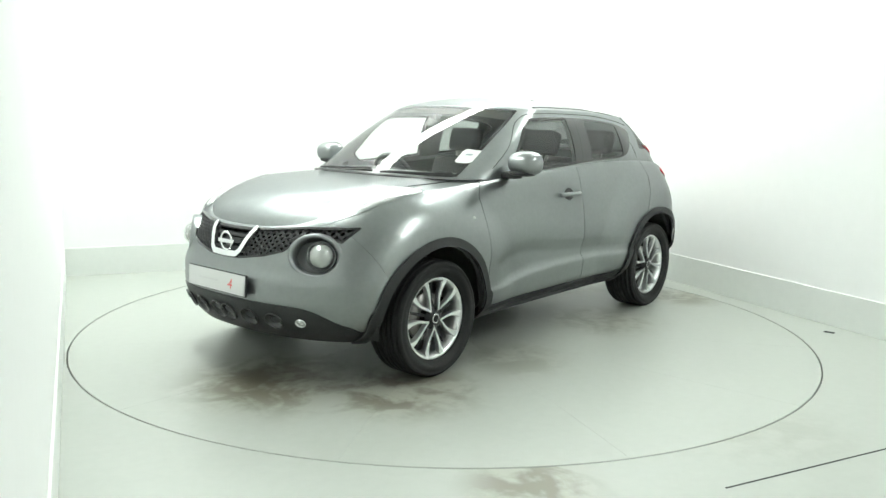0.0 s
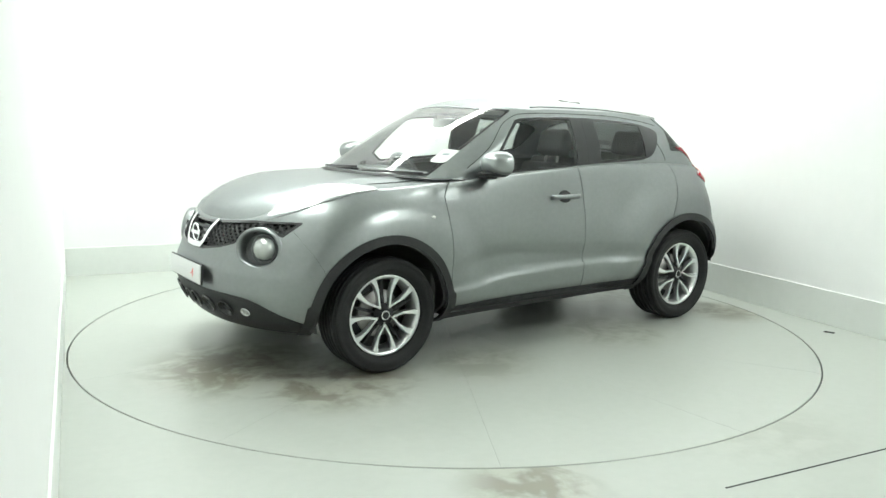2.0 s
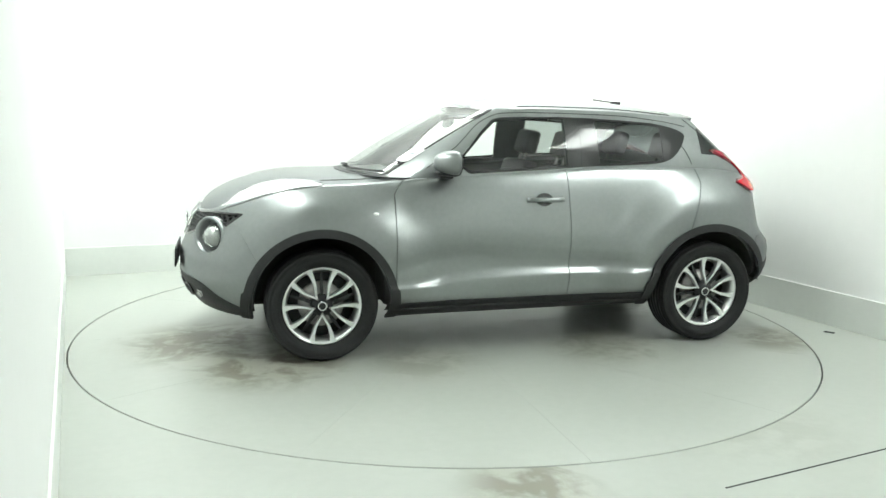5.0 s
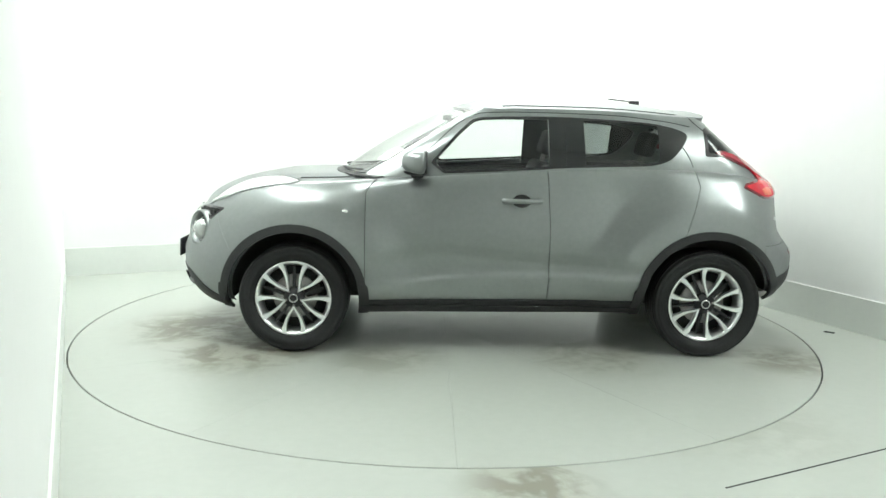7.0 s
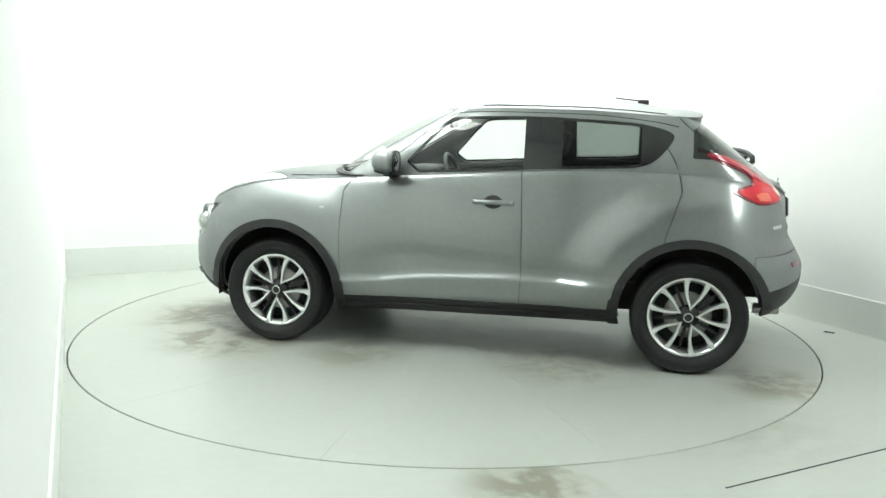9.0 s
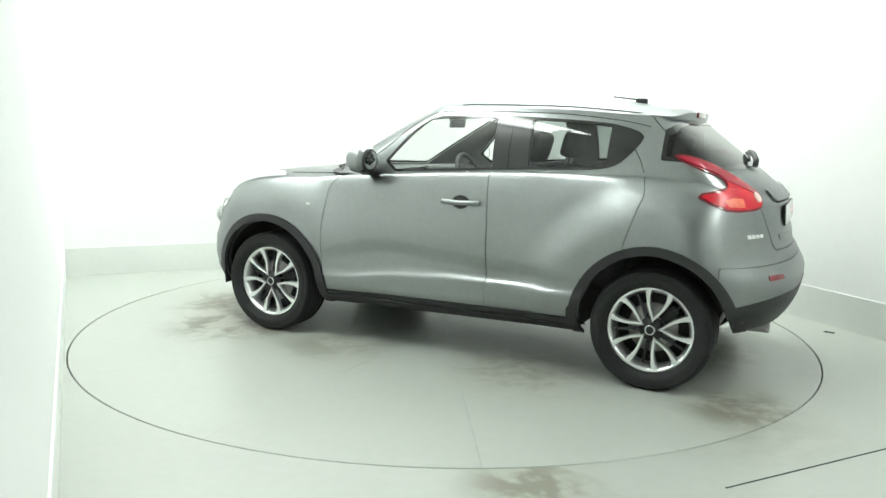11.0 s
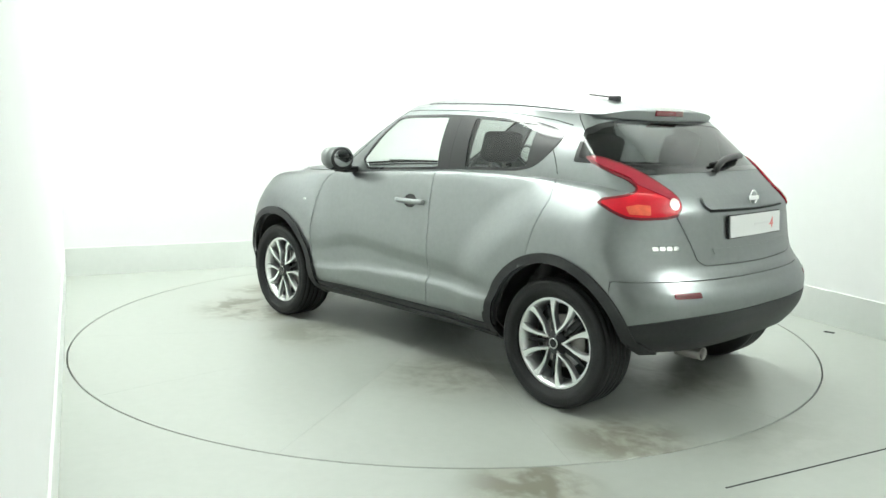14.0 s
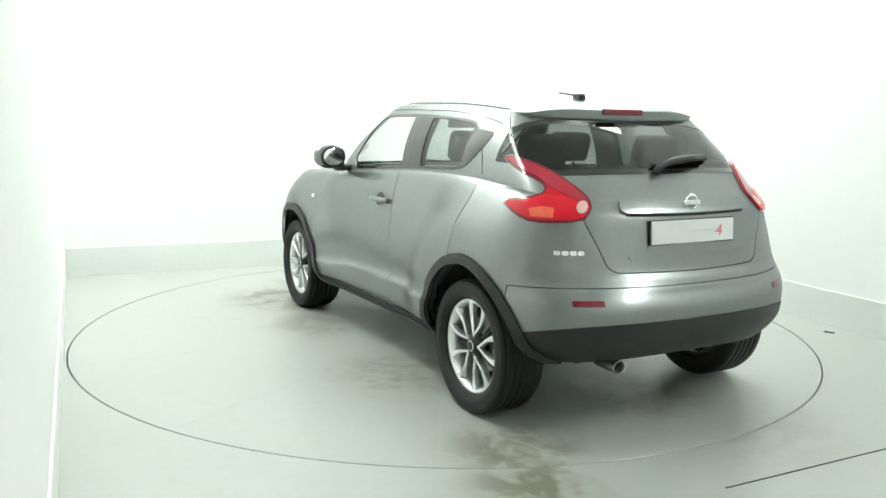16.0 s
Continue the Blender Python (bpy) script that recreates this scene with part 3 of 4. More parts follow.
def build_wheel(parent):
    """A ten-legged alloy wheel that looks along +y, in the middle of its tyre's outer face."""
    w = obj("wheel", *lathe([(0.20, -0.20), (0.212, -0.19), (0.205, -0.10), (0.20, -0.04), (0.213, -0.012), (0.222, -0.002), (0.231, 0.0), (0.234, -0.006), (0.232, -0.03), (0.222, -0.19), (0.20, -0.20)], 64), ALLOY, parent, "machined silver alloy rim")
    tyre = [(0.222, -0.205), (0.25, -0.222), (0.29, -0.225), (0.315, -0.215), (0.327, -0.195)]
    for k in range(5):
        c = -0.185 + k * 0.0375
        tyre += [(0.331, c), (0.331, c + 0.028), (0.323, c + 0.030), (0.323, c + 0.0355)]
    tyre += [(0.327, 0.008), (0.317, 0.022), (0.305, 0.027), (0.302, 0.0245), (0.29, 0.028), (0.262, 0.026), (0.259, 0.022), (0.245, 0.016), (0.233, 0.004), (0.226, -0.03)]
    obj("tyre", *lathe(tyre, 72), RUBBER, w, "black rubber road tyre")
    obj("brake_disc", *lathe([(0.05, -0.075), (0.135, -0.075), (0.137, -0.085), (0.135, -0.10), (0.05, -0.10)], 48), STEEL, w, "bare steel brake disc")
    obj("backing", *lathe([(0.0, -0.13), (0.205, -0.12), (0.205, -0.15)], 40), PLASTIC, w)
    bm = box(bmesh.new(), -0.055, 0.055, -0.12, -0.055, -0.03, 0.03, 0.012, pose(-0.115, 0, 0.04, 0, 20, 0))
    part("caliper", bm, DARKALLOY, w)
    leaf = curve((0.052, 0.0), (0.066, 5.5), (0.085, 11.0), (0.11, 15.5), (0.14, 17.6), (0.18, 17.3), (0.222, 15.2))
    width = curve((0.052, 0.013), (0.09, 0.0145), (0.15, 0.020), (0.19, 0.028), (0.222, 0.042))
    face = curve((0.052, -0.008), (0.12, -0.010), (0.222, -0.004))
    for k in range(5):
        a0 = radians(180 + 72 * k)
        V, F = [], []
        for side in (1, -1):
            o = len(V)
            rs = steps(0.052, 0.224, 16)
            for r in rs:
                a = a0 + side * radians(leaf(r))
                da = width(r) / 2 / r
                for e, dr in ((-1, 0), (-0.8, 1), (0.8, 1), (1, 0)):
                    t = a + side * e * da
                    y = face(r) + (0.0 if dr else -0.006)
                    V.append((r * math.sin(t), y, r * math.cos(t)))
                for e in (1, -1):
                    t = a + side * e * da * 1.1
                    V.append((r * math.sin(t), face(r) - 0.03, r * math.cos(t)))
            for i in range(len(rs) - 1):
                for j in range(6):
                    q = (o + i * 6 + j, o + i * 6 + (j + 1) % 6, o + (i + 1) * 6 + (j + 1) % 6, o + (i + 1) * 6 + j)
                    F.append(q if side > 0 else q[::-1])
        obj("spoke", V, F, ALLOY, w, smooth=False)
        # the dark arm between two leaves
        V, F = [], []
        for r in steps(0.04, 0.212, 8):
            h = 0.30 - 0.45 * max(0, r - 0.05) / 0.16 * 0.62
            for e in (-1, 1):
                for y in (-0.030 - 0.012 * (r > 0.1), -0.055):
                    t = a0 + radians(36) + e * h * 0.42
                    V.append((r * math.sin(t), y, r * math.cos(t)))
        for i in range(8):
            b = i * 4
            F += [(b, b + 2, b + 6, b + 4), (b + 2, b + 3, b + 7, b + 6), (b + 1, b, b + 4, b + 5), (b + 3, b + 1, b + 5, b + 7)]
        obj("inner_arm", V, F, DARKALLOY, w, smooth=False)
    obj("hub_cap", *lathe([(0.0, 0.0), (0.022, -0.001), (0.030, -0.004), (0.034, -0.012), (0.062, -0.02), (0.066, -0.05), (0.03, -0.06)], 32), DARKALLOY, w, "dark centre cap")
    V, F = lathe([(0.021, 0.001), (0.0245, 0.002), (0.028, 0.0), (0.0245, -0.002), (0.021, 0.001)], 28)
    obj("cap_ring", V, F, CHROME, w)
    for k in range(5):
        a = radians(36 + 72 * k)
        V, F = lathe([(0.0, 0.0), (0.006, 0.0), (0.0075, -0.004), (0.0075, -0.02)], 8)
        obj("wheel_nut", [(x + 0.047 * math.sin(a), y - 0.012, z + 0.047 * math.cos(a)) for x, y, z in V], F, STEEL, w)
    return w


def build_seat(parent, x, y, width=0.50, rear=False):
    bm = bmesh.new()
    box(bm, x - 0.28, x + 0.26, y - width / 2, y + width / 2, 0.46, 0.62, 0.06)
    c = part("seat", bm, SEATCLOTH, parent, "dark cloth car seat")
    lean = pose(x - 0.24, y, 0.56, 0, -16, 0)
    part("backrest", box(bmesh.new(), -0.07, 0.07, -width / 2, width / 2, 0, 0.60, 0.06, lean), SEATCLOTH, c)
    for dy in ([0] if not rear else [-0.38, 0.38]):
        part("headrest", box(bmesh.new(), -0.05, 0.05, dy - 0.14, dy + 0.14, 0.65, 0.83, 0.045, lean), SEATCLOTH, c)
        for e in (-0.06, 0.06):
            part("headrest_post", box(bmesh.new(), -0.008, 0.008, dy + e - 0.006, dy + e + 0.006, 0.58, 0.68, 0, lean), STEEL, c, smooth=False)


def build_car():
    car = empty("car")
    tagged(car, "grey metallic compact crossover car with black wheel arches", "car")
    us = steps(0, 1, 60) + steps(1, 2, 120)[1:] + steps(2, 3, 60)[1:]
    vs = steps(0, 0.5, 38) + steps(0.5, 0.8, 16)[1:] + [0.8 + 0.2 * math.sin(math.pi / 2 * k / 14) for k in range(1, 15)]
    low = sheet(lower, us, vs)
    up = sheet(upper, steps(0, 1, 44) + steps(1, 2, 110)[1:] + steps(2, 3, 44)[1:], steps(0, 1, 34))
    corner = sheet(lower, steps(2.1, 3, 120), steps(0.35, 1, 100))
    bon = sheet(hood, steps(0, s_at(0.62), 80), steps(0, 1, 36))
    top = sheet(roof, steps(0, 3, 110), steps(0, 1, 24))
    open_low = clip(clip(low, lambda v: wheel_arch(v, WHEEL_X) - AR_IN), lambda v: wheel_arch(v, -WHEEL_X) - AR_IN)

    # lower body panels
    paint = clip(open_low, lambda v: v[2] - z_black(v[0]) - 0.001)
    black = clip(open_low, lambda v: z_black(v[0]) - v[2] - 0.001)
    fd, rd = (lambda v: poly(v[0], v[2], FRONT_DOOR)), (lambda v: poly(v[0], v[2], REAR_DOOR))
    mid = clip(paint, lambda v: min(0.9 - v[0], v[0] + 1.25))
    door_f, door_r = clip(mid, lambda v: fd(v) - GAP), clip(mid, lambda v: rd(v) - GAP)
    fender = clip(clip(paint, lambda v: v[0] - 0.4), lambda v: -fd(v) - GAP)
    quarter = clip(clip(paint, lambda v: -0.7 - v[0]), lambda v: -rd(v) - GAP)
    # nose: bumper below, wings behind, openings for lamps and grille
    is_bumper = lambda v: min(v[0] - 1.58 - (v[2] - 0.5) * 0.55, 2.5)
    bumper = clip(fender, lambda v: is_bumper(v) - 0.001)
    wing = clip(fender, lambda v: -is_bumper(v) - 0.001)
    in_grille = lambda v: poly(v[1], v[2], GRILLE) if v[0] > 1.5 else -1
    bumper = clip(clip(bumper, lambda v: -in_grille(v)), lambda v: lamp_dist(v) - LAMP_R)
    wing = clip(clip(wing, lambda v: -in_grille(v)), lambda v: lamp_dist(v) - LAMP_R)
    on_top = lambda v: poly(v[0], v[1], TOP_LAMP) if v[2] > 0.86 else -1
    wing_m = clip(wing, lambda v: -on_top(v))
    bumper_m = clip(bumper, lambda v: -on_top(v))
    sides("front_wing", wing_m, PAINT, car, thick=0.012)
    fb = obj("front_bumper", *both(bumper_m), PAINT, car, thick=0.012)
    bonnet = obj("bonnet", *both(clip(bon, lambda v: -on_top(v))), PAINT, car, "grey metallic bonnet", thick=0.012)
    # tail
    gate = lambda v: poly(v[1], v[2], TAILGATE) if v[0] < -1.5 else -1
    rear_b = lambda v: min(0.702 - v[2], -1.60 - v[0])
    tg = clip(quarter, lambda v: gate(v) - GAP)
    quarter = clip(quarter, lambda v: -gate(v) - GAP)
    rb = obj("rear_bumper", *both(clip(quarter, lambda v: rear_b(v) - 0.002)), PAINT, car, thick=0.012)
    sides("rear_wing", clip(quarter, lambda v: -rear_b(v) - 0.002), PAINT, car, thick=0.012)
    tailgate = obj("tailgate", *both(tg), PAINT, car, "grey metallic tailgate", thick=0.012)

    # black lower cladding
    obj("front_valance", *both(pushed(clip(black, lambda v: v[0] - 1.4), 0.004)), PLASTIC, car, "black plastic lower bumper", thick=0.015)
    obj("rear_valance", *both(pushed(clip(black, lambda v: -1.4 - v[0]), 0.004)), PLASTIC, car, "black plastic lower bumper", thick=0.015)
    sides("sill", pushed(clip(black, lambda v: 1.0 - abs(v[0])), 0.006), PLASTIC, car, "black plastic sill", thick=0.015)
    ledge = pushed(clip(black, lambda v: min(0.95 - abs(v[0]), 0.018 - abs(v[2] - 0.285))), 0.016)
    sides("sill_step", ledge, PLASTIC, car, thick=0.02)
    for wx in (WHEEL_X, -WHEEL_X):
        band = clip(clip(low, lambda v: AR_OUT + (0.012 if v[2] < 0.42 else 0.0) - wheel_arch(v, wx)), lambda v: wheel_arch(v, wx) - AR_IN)
        sides("wheel_arch_trim", pushed(band, 0.014), PLASTIC, car, "black plastic wheel arch trim", thick=0.03)
        for sgn in (1, -1):
            V, F = clip(lathe([(0.418, 0.81), (0.43, 0.72), (0.43, 0.42), (0.0, 0.42)], 40), lambda v: v[2] + (0.07 if wx > 0 or v[0] > 0 else -0.05))
            V = [(x + wx, y * sgn, z + WHEEL_Z + 0.01) for x, y, z in V]
            obj("wheel_well", V, F, PLASTIC, car)
    inner = pushed(open_low, -0.035)
    obj("inner_shell", *both(inner), TRIM, car)
    part("underbody", box(bmesh.new(), -1.55, 1.70, -0.42, 0.42, 0.26, 0.32, 0.02), PLASTIC, car)
    part("cabin_floor", box(bmesh.new(), -0.82, 0.82, -0.74, 0.74, 0.27, 0.32, 0.01), PLASTIC, car)
    part("boot_floor", box(bmesh.new(), -1.75, -0.75, -0.42, 0.42, 0.72, 0.76, 0.01), TRIM, car)
    part("firewall", box(bmesh.new(), 0.84, 0.88, -0.72, 0.72, 0.30, 1.0, 0.01), TRIM, car)

    # glasshouse
    win = lambda v: poly(v[0], v[2], WINDOWS) if v[3] > 0.7 and v[3] < 2.6 else -1
    screen = lambda v: min((0.615 + 0.05 * v[4] - v[3]) * 0.6, (v[4] - 0.015) * 0.5, (0.965 - v[4]) * 0.5)
    back = lambda v: min(poly(v[1], v[2], REAR_GLASS), -1.245 - v[0])
    frame = clip(clip(clip(up, lambda v: -win(v)), lambda v: -screen(v)), lambda v: -back(v))
    obj("cabin_frame", *both(frame), PAINT, car, "grey metallic pillars and roof frame", thick=0.02)
    obj("windscreen", *both(clip(up, lambda v: screen(v) - 0.012)), WINDOW, car, "clear windscreen glass")
    obj("windscreen_seal", *both(pushed(clip(clip(up, lambda v: screen(v)), lambda v: 0.016 - screen(v)), 0.002)), GLOSSBLACK, car)
    obj("rear_window", *both(clip(up, lambda v: back(v) - 0.004)), BACKGLASS, tailgate, "dark tinted rear glass")
    obj("rear_window_seal", *both(pushed(clip(clip(up, lambda v: back(v) + 0.002), lambda v: 0.02 - back(v)), 0.002)), GLOSSBLACK, tailgate)
    glass_f = lambda v: min(win(v) - 0.016, v[0] + 0.275 + (1.45 - v[2]) * 0.02)
    glass_r = lambda v: min(win(v) - 0.016, -0.49 - v[0] + (1.45 - v[2]) * -0.05, v[0] + 0.955)
    pf = clip(up, glass_f)
    pr = clip(up, glass_r)
    rest = clip(clip(clip(up, lambda v: win(v) - 0.001), lambda v: -glass_f(v)), lambda v: -glass_r(v))
    seal_f = clip(rest, lambda v: v[0] + 0.3775)
    seal_r = clip(rest, lambda v: -0.379 - v[0])
    top_seam = curve((-1.2, 1.40), (-1.0, 1.438), (-0.6, 1.472), (-0.1, 1.478), (0.12, 1.47), (0.25, 1.42), (0.45, 1.25), (0.62, 1.135))
    tail_low = sheet(lower, steps(1.8, 3, 150), steps(0.6, 1, 60))
    for sgn in (1, -1):
        s = (lambda m: m) if sgn > 0 else flipped
        d1 = obj("front_door", *s(door_f), PAINT, car, "grey metallic front door", thick=0.014)
        d2 = obj("rear_door", *s(door_r), PAINT, car, "grey metallic rear door", thick=0.014)
        obj("door_window", *s(pf), WINDOW, d1, "clear side glass")
        obj("door_window", *s(pr), PRIVACY, d2, "dark tinted side glass")
        obj("window_frame", *s(pushed(seal_f, 0.003)), GLOSSBLACK, d1, "gloss black window surround", thick=0.02)
        obj("window_frame", *s(pushed(seal_r, 0.003)), GLOSSBLACK, d2, "gloss black window surround", thick=0.02)
        post = clip(up, lambda v: min(win(v) + 0.01, v[0] + 0.50, -0.275 - v[0]))
        obj("pillar_trim", *s(pushed(post, -0.024)), TRIM, car, "dark inner door pillar trim", thick=0.008)
        # handle: a painted bar over a dark cup
        cup = pushed(clip(low, lambda v: 1 - math.hypot((v[0] + 0.112) / 0.058, (v[2] - 0.945) / 0.040) if 0.9 < v[3] < 2.1 else -1), 0.003)
        obj("handle_cup", *s(cup), GLOSSBLACK, d1)
        y = 0.798
        pts = [(-0.235 + 0.24 * k / 12, sgn * (y + 0.03 * math.sin(math.pi * (0.06 + 0.88 * k / 12)) ** 0.5), 0.945) for k in range(13)]
        V, F = tube(pts, 0.0155, 10)
        obj("door_handle", V, F, PAINT, d1)
        # mirror
        bm = bmesh.new()
        bmesh.ops.create_uvsphere(bm, u_segments=28, v_segments=18, radius=1)
        for v in bm.verts:
            x, yy, z = v.co
            k = 0.115 if x > 0 else 0.035
            sq = lambda c: math.copysign(abs(c) ** 0.75, c)
            v.co = (0.50 + k * x, sgn * (0.885 - 0.01 * x + 0.108 * sq(yy)), 1.172 + 0.073 * sq(z))
        mirror = part("door_mirror", bm, PAINT, d1, "grey door mirror with black foot")
        bm = bmesh.new()
        bmesh.ops.create_uvsphere(bm, u_segments=24, v_segments=12, radius=1)
        for v in bm.verts:
            x, yy, z = v.co
            v.co = (0.50 + (0.105 if x > 0 else 0.038) * x, sgn * (0.865 + 0.086 * math.copysign(abs(yy) ** 0.7, yy)), 1.115 + (0.026 if z > 0 else 0.024) * z)
        part("mirror_base", bm, PLASTIC, mirror, "black plastic lower cover")
        part("mirror_arm", box(bmesh.new(), 0.485, 0.56, sgn * 0.785 - 0.06, sgn * 0.785 + 0.06, 1.075, 1.115, 0.015), PLASTIC, mirror)
        V, F = lathe([(0.0, 0.0), (0.9, 0.0), (1.0, 0.01)], 28)
        V = [(0.462 + yy * 0.3, sgn * (0.875 + 0.074 * x), 1.170 + 0.060 * z) for x, yy, z in V]
        obj("mirror_glass", V, F, CHROME, mirror, "silvered mirror glass")
        V, F = lathe([(0.88, 0.0), (1.06, -0.004), (1.16, 0.03), (1.1, 0.06)], 28)
        obj("mirror_rim", [(0.463 + yy * 0.35, sgn * (0.875 + 0.076 * x), 1.168 + 0.063 * z) for x, yy, z in V], F, PLASTIC, mirror)
        # side repeater
        V, F = lathe([(0.0, 0.012), (0.6, 0.011), (0.9, 0.007), (1.0, 0.0)], 20)
        obj("side_repeater", [(0.955 + 0.022 * x, sgn * (0.838 + yy), 0.868 + 0.013 * z) for x, yy, z in V], F, CLEARLENS, car, "small clear side repeater lamp")
        # round headlamp
        axis = Vector((0.80, sgn * 0.58, 0.14)).normalized()
        q = Vector((0, 1, 0)).rotation_difference(axis).to_matrix()
        c = Vector((LAMP_AT.x, sgn * LAMP_AT.y, LAMP_AT.z))
        place = lambda m, c2: ([tuple(q @ Vector(p) + c2) for p in m[0]], m[1])
        toward = Vector((NOSEWARD[0], sgn * NOSEWARD[1], 0))
        drawn = lambda m: ([tuple(Vector(p) + toward * ((Vector(p) - c).dot(toward) * (OVAL - 1))) for p in m[0]], m[1])
        hl = obj("headlamp", *drawn(place(lathe([(0.118, -0.035), (0.116, 0.004), (0.108, 0.016), (0.098, 0.012), (0.092, -0.008), (0.078, -0.05)], 48), c)), PAINT, fb, "round headlamp in a painted bezel")
        obj("lamp_bowl", *drawn(place(lathe([(0.09, -0.03), (0.075, -0.055), (0.05, -0.075), (0.0, -0.085)], 40), c)), PAINT, hl)
        off = c - toward * 0.03 + axis * 0.002
        obj("projector_lens", *place(lathe([(0.0, 0.052), (0.025, 0.047), (0.045, 0.034), (0.06, 0.014), (0.066, -0.02), (0.06, -0.06)], 36), off), LENSGREY, hl, "bright domed lamp lens")
        obj("lamp_collar", *place(lathe([(0.066, -0.05), (0.070, 0.0), (0.079, -0.004), (0.083, -0.045)], 36), off), LAMPDARK, hl)
        obj("lamp_cover", *place(lathe([(0.0, 0.058), (0.03, 0.052), (0.055, 0.034), (0.072, 0.006)], 40), off), LENSCLEAR, hl)
        # lamp on top of the wing
        tl = joined(pushed(clip(bon, lambda v: on_top(v)), 0.003), pushed(clip(low, lambda v: on_top(v)), 0.003))
        lamp = obj("wing_lamp", *s(tl), WINGLENS, car, "long clear lamp lens on top of the wing", thick=0.01)
        rim_m = joined(clip(clip(pushed(bon, 0.006), lambda v: on_top(v) + 0.004), lambda v: 0.008 - on_top(v)), clip(clip(pushed(low, 0.006), lambda v: on_top(v) + 0.004), lambda v: 0.008 - on_top(v)))
        obj("lamp_rim", *s(rim_m), PAINT, lamp)
        # tail lamp
        tlp = lambda v: poly(-v[0] - v[1], v[2], TAIL_LAMP) if v[0] < -1.1 else -1
        both_s = joined(clip(tail_low, lambda v: tlp(v) + 0.004), clip(up, lambda v: tlp(v) + 0.004))
        tail_lamp = obj("tail_lamp", *s(pushed(both_s, 0.006)), DARKRED, car, "red boomerang-shaped tail lamp", thick=0.02)
        core = clip(both_s, lambda v: tlp(v) - 0.008)
        obj("red_lens", *s(pushed(core, 0.010)), REDLENS, tail_lamp, thick=0.012)
        arm = clip(core, lambda v: v[2] - 1.125 + (-v[0] - v[1] - 0.95) * 0.3)
        obj("upper_lens", *s(pushed(arm, 0.0125)), ARMRED, tail_lamp, "deeper red lens of the upper arm", thick=0.006)
        amb = clip(core, lambda v: poly(-v[0] - v[1], v[2], [(0.86, 1.003), (1.0, 1.0), (1.0, 1.04), (0.92, 1.045), (0.84, 1.035)]))
        obj("indicator_lens", *s(pushed(amb, 0.012)), AMBER, tail_lamp, "pinkish amber indicator lens", thick=0.006)
        rnd = clip(both_s, lambda v: 0.025 - math.hypot((-v[0] - v[1] - 1.165) * 0.75, v[2] - 1.045))
        obj("reversing_lens", *s(pushed(rnd, 0.014)), REVERSE, tail_lamp, "round clear reversing lens", thick=0.01)
        # reflector in the rear bumper
        rf = clip(corner, lambda v: min(0.065 - abs(v[1] - 0.60), 0.0125 - abs(v[2] - 0.641)) if v[0] < -1.6 else -1)
        obj("rear_reflector", *s(pushed(rf, 0.004)), DARKRED, rb, "narrow dark red reflector", thick=0.008)
        # fog lamp and vents in the black lower bumper
        for yy, r, mt, nm in ((0.50, 0.027, LENSGREY, "fog_lamp"), (0.36, 0.050, GLOSSBLACK, "vent"), (0.20, 0.055, GLOSSBLACK, "vent"), (0.04, 0.055, GLOSSBLACK, "vent")):
            a = math.asin(min(1, (yy / 0.86) ** (1 / 0.86))) / (math.pi / 2)
            x1, y1, z1 = lower(a, 0.185)
            x2, y2, z2 = lower(a + 0.02, 0.185)
            nrm = Vector((y2 - y1, x1 - x2, 0)).normalized()
            if nrm.x < 0:
                nrm = -nrm
            nrm = Vector((nrm.x, nrm.y * sgn, -0.45)).normalized()
            qq = Vector((0, 1, 0)).rotation_difference(nrm).to_matrix()
            prof = [(r * 1.12, 0.0), (r * 1.06, 0.007), (r * 0.98, 0.005), (r * 0.9, -0.005)] + ([(r * 0.5, 0.004), (0, 0.006)] if nm == "fog_lamp" else [(0, -0.006)])
            V, F = lathe(prof, 24)
            obj(nm, [tuple(qq @ Vector((p[0], p[1], p[2] * 0.8)) + Vector((x1, sgn * y1, z1)) + nrm * 0.009) for p in V], F, mt, fb)

    # grille: a dark recess, a lattice and a bright V
    fine = sheet(lower, steps(0, 0.80, 190), steps(0.55, 1, 70))
    hole = clip(fine, lambda v: in_grille(v) + 0.004)
    obj("grille_recess", *both(pushed(hole, -0.03)), GLOSSBLACK, fb)
    P = 0.034

    def lattice(v):
        a, b = (v[1] * 0.85 + v[2]) / P, (v[1] * 0.85 - v[2]) / P
        return 0.17 - min(abs(a - round(a)), abs(b - round(b)))
    net = clip(clip(hole, lambda v: min(in_grille(v), abs(v[1]) - 0.14)), lattice)
    obj("grille_lattice", *both(pushed(net, -0.008)), PLASTIC, fb, "dark diamond grille lattice", thick=0.012)
    bars = clip(clip(hole, lambda v: min(in_grille(v), 0.15 - v[1])), lambda v: 0.22 - abs(v[2] / 0.036 - round(v[2] / 0.036)))
    obj("grille_bars", *both(pushed(bars, -0.008)), PLASTIC, fb, thick=0.012)
    vee = clip(fine, lambda v: 0.0145 - line_dist(v[1], v[2], [(0.178, 0.822), (0.15, 0.77), (0.122, 0.712), (0.095, 0.69), (-0.1, 0.682)]))
    obj("grille_trim", *both(pushed(vee, 0.012)), CHROME, fb, "chrome V-shaped grille trim", thick=0.016)
    edge = clip(fine, lambda v: 0.006 - abs(in_grille(v)))
    obj("grille_surround", *both(pushed(edge, 0.002)), GLOSSBLACK, fb, thick=0.008)
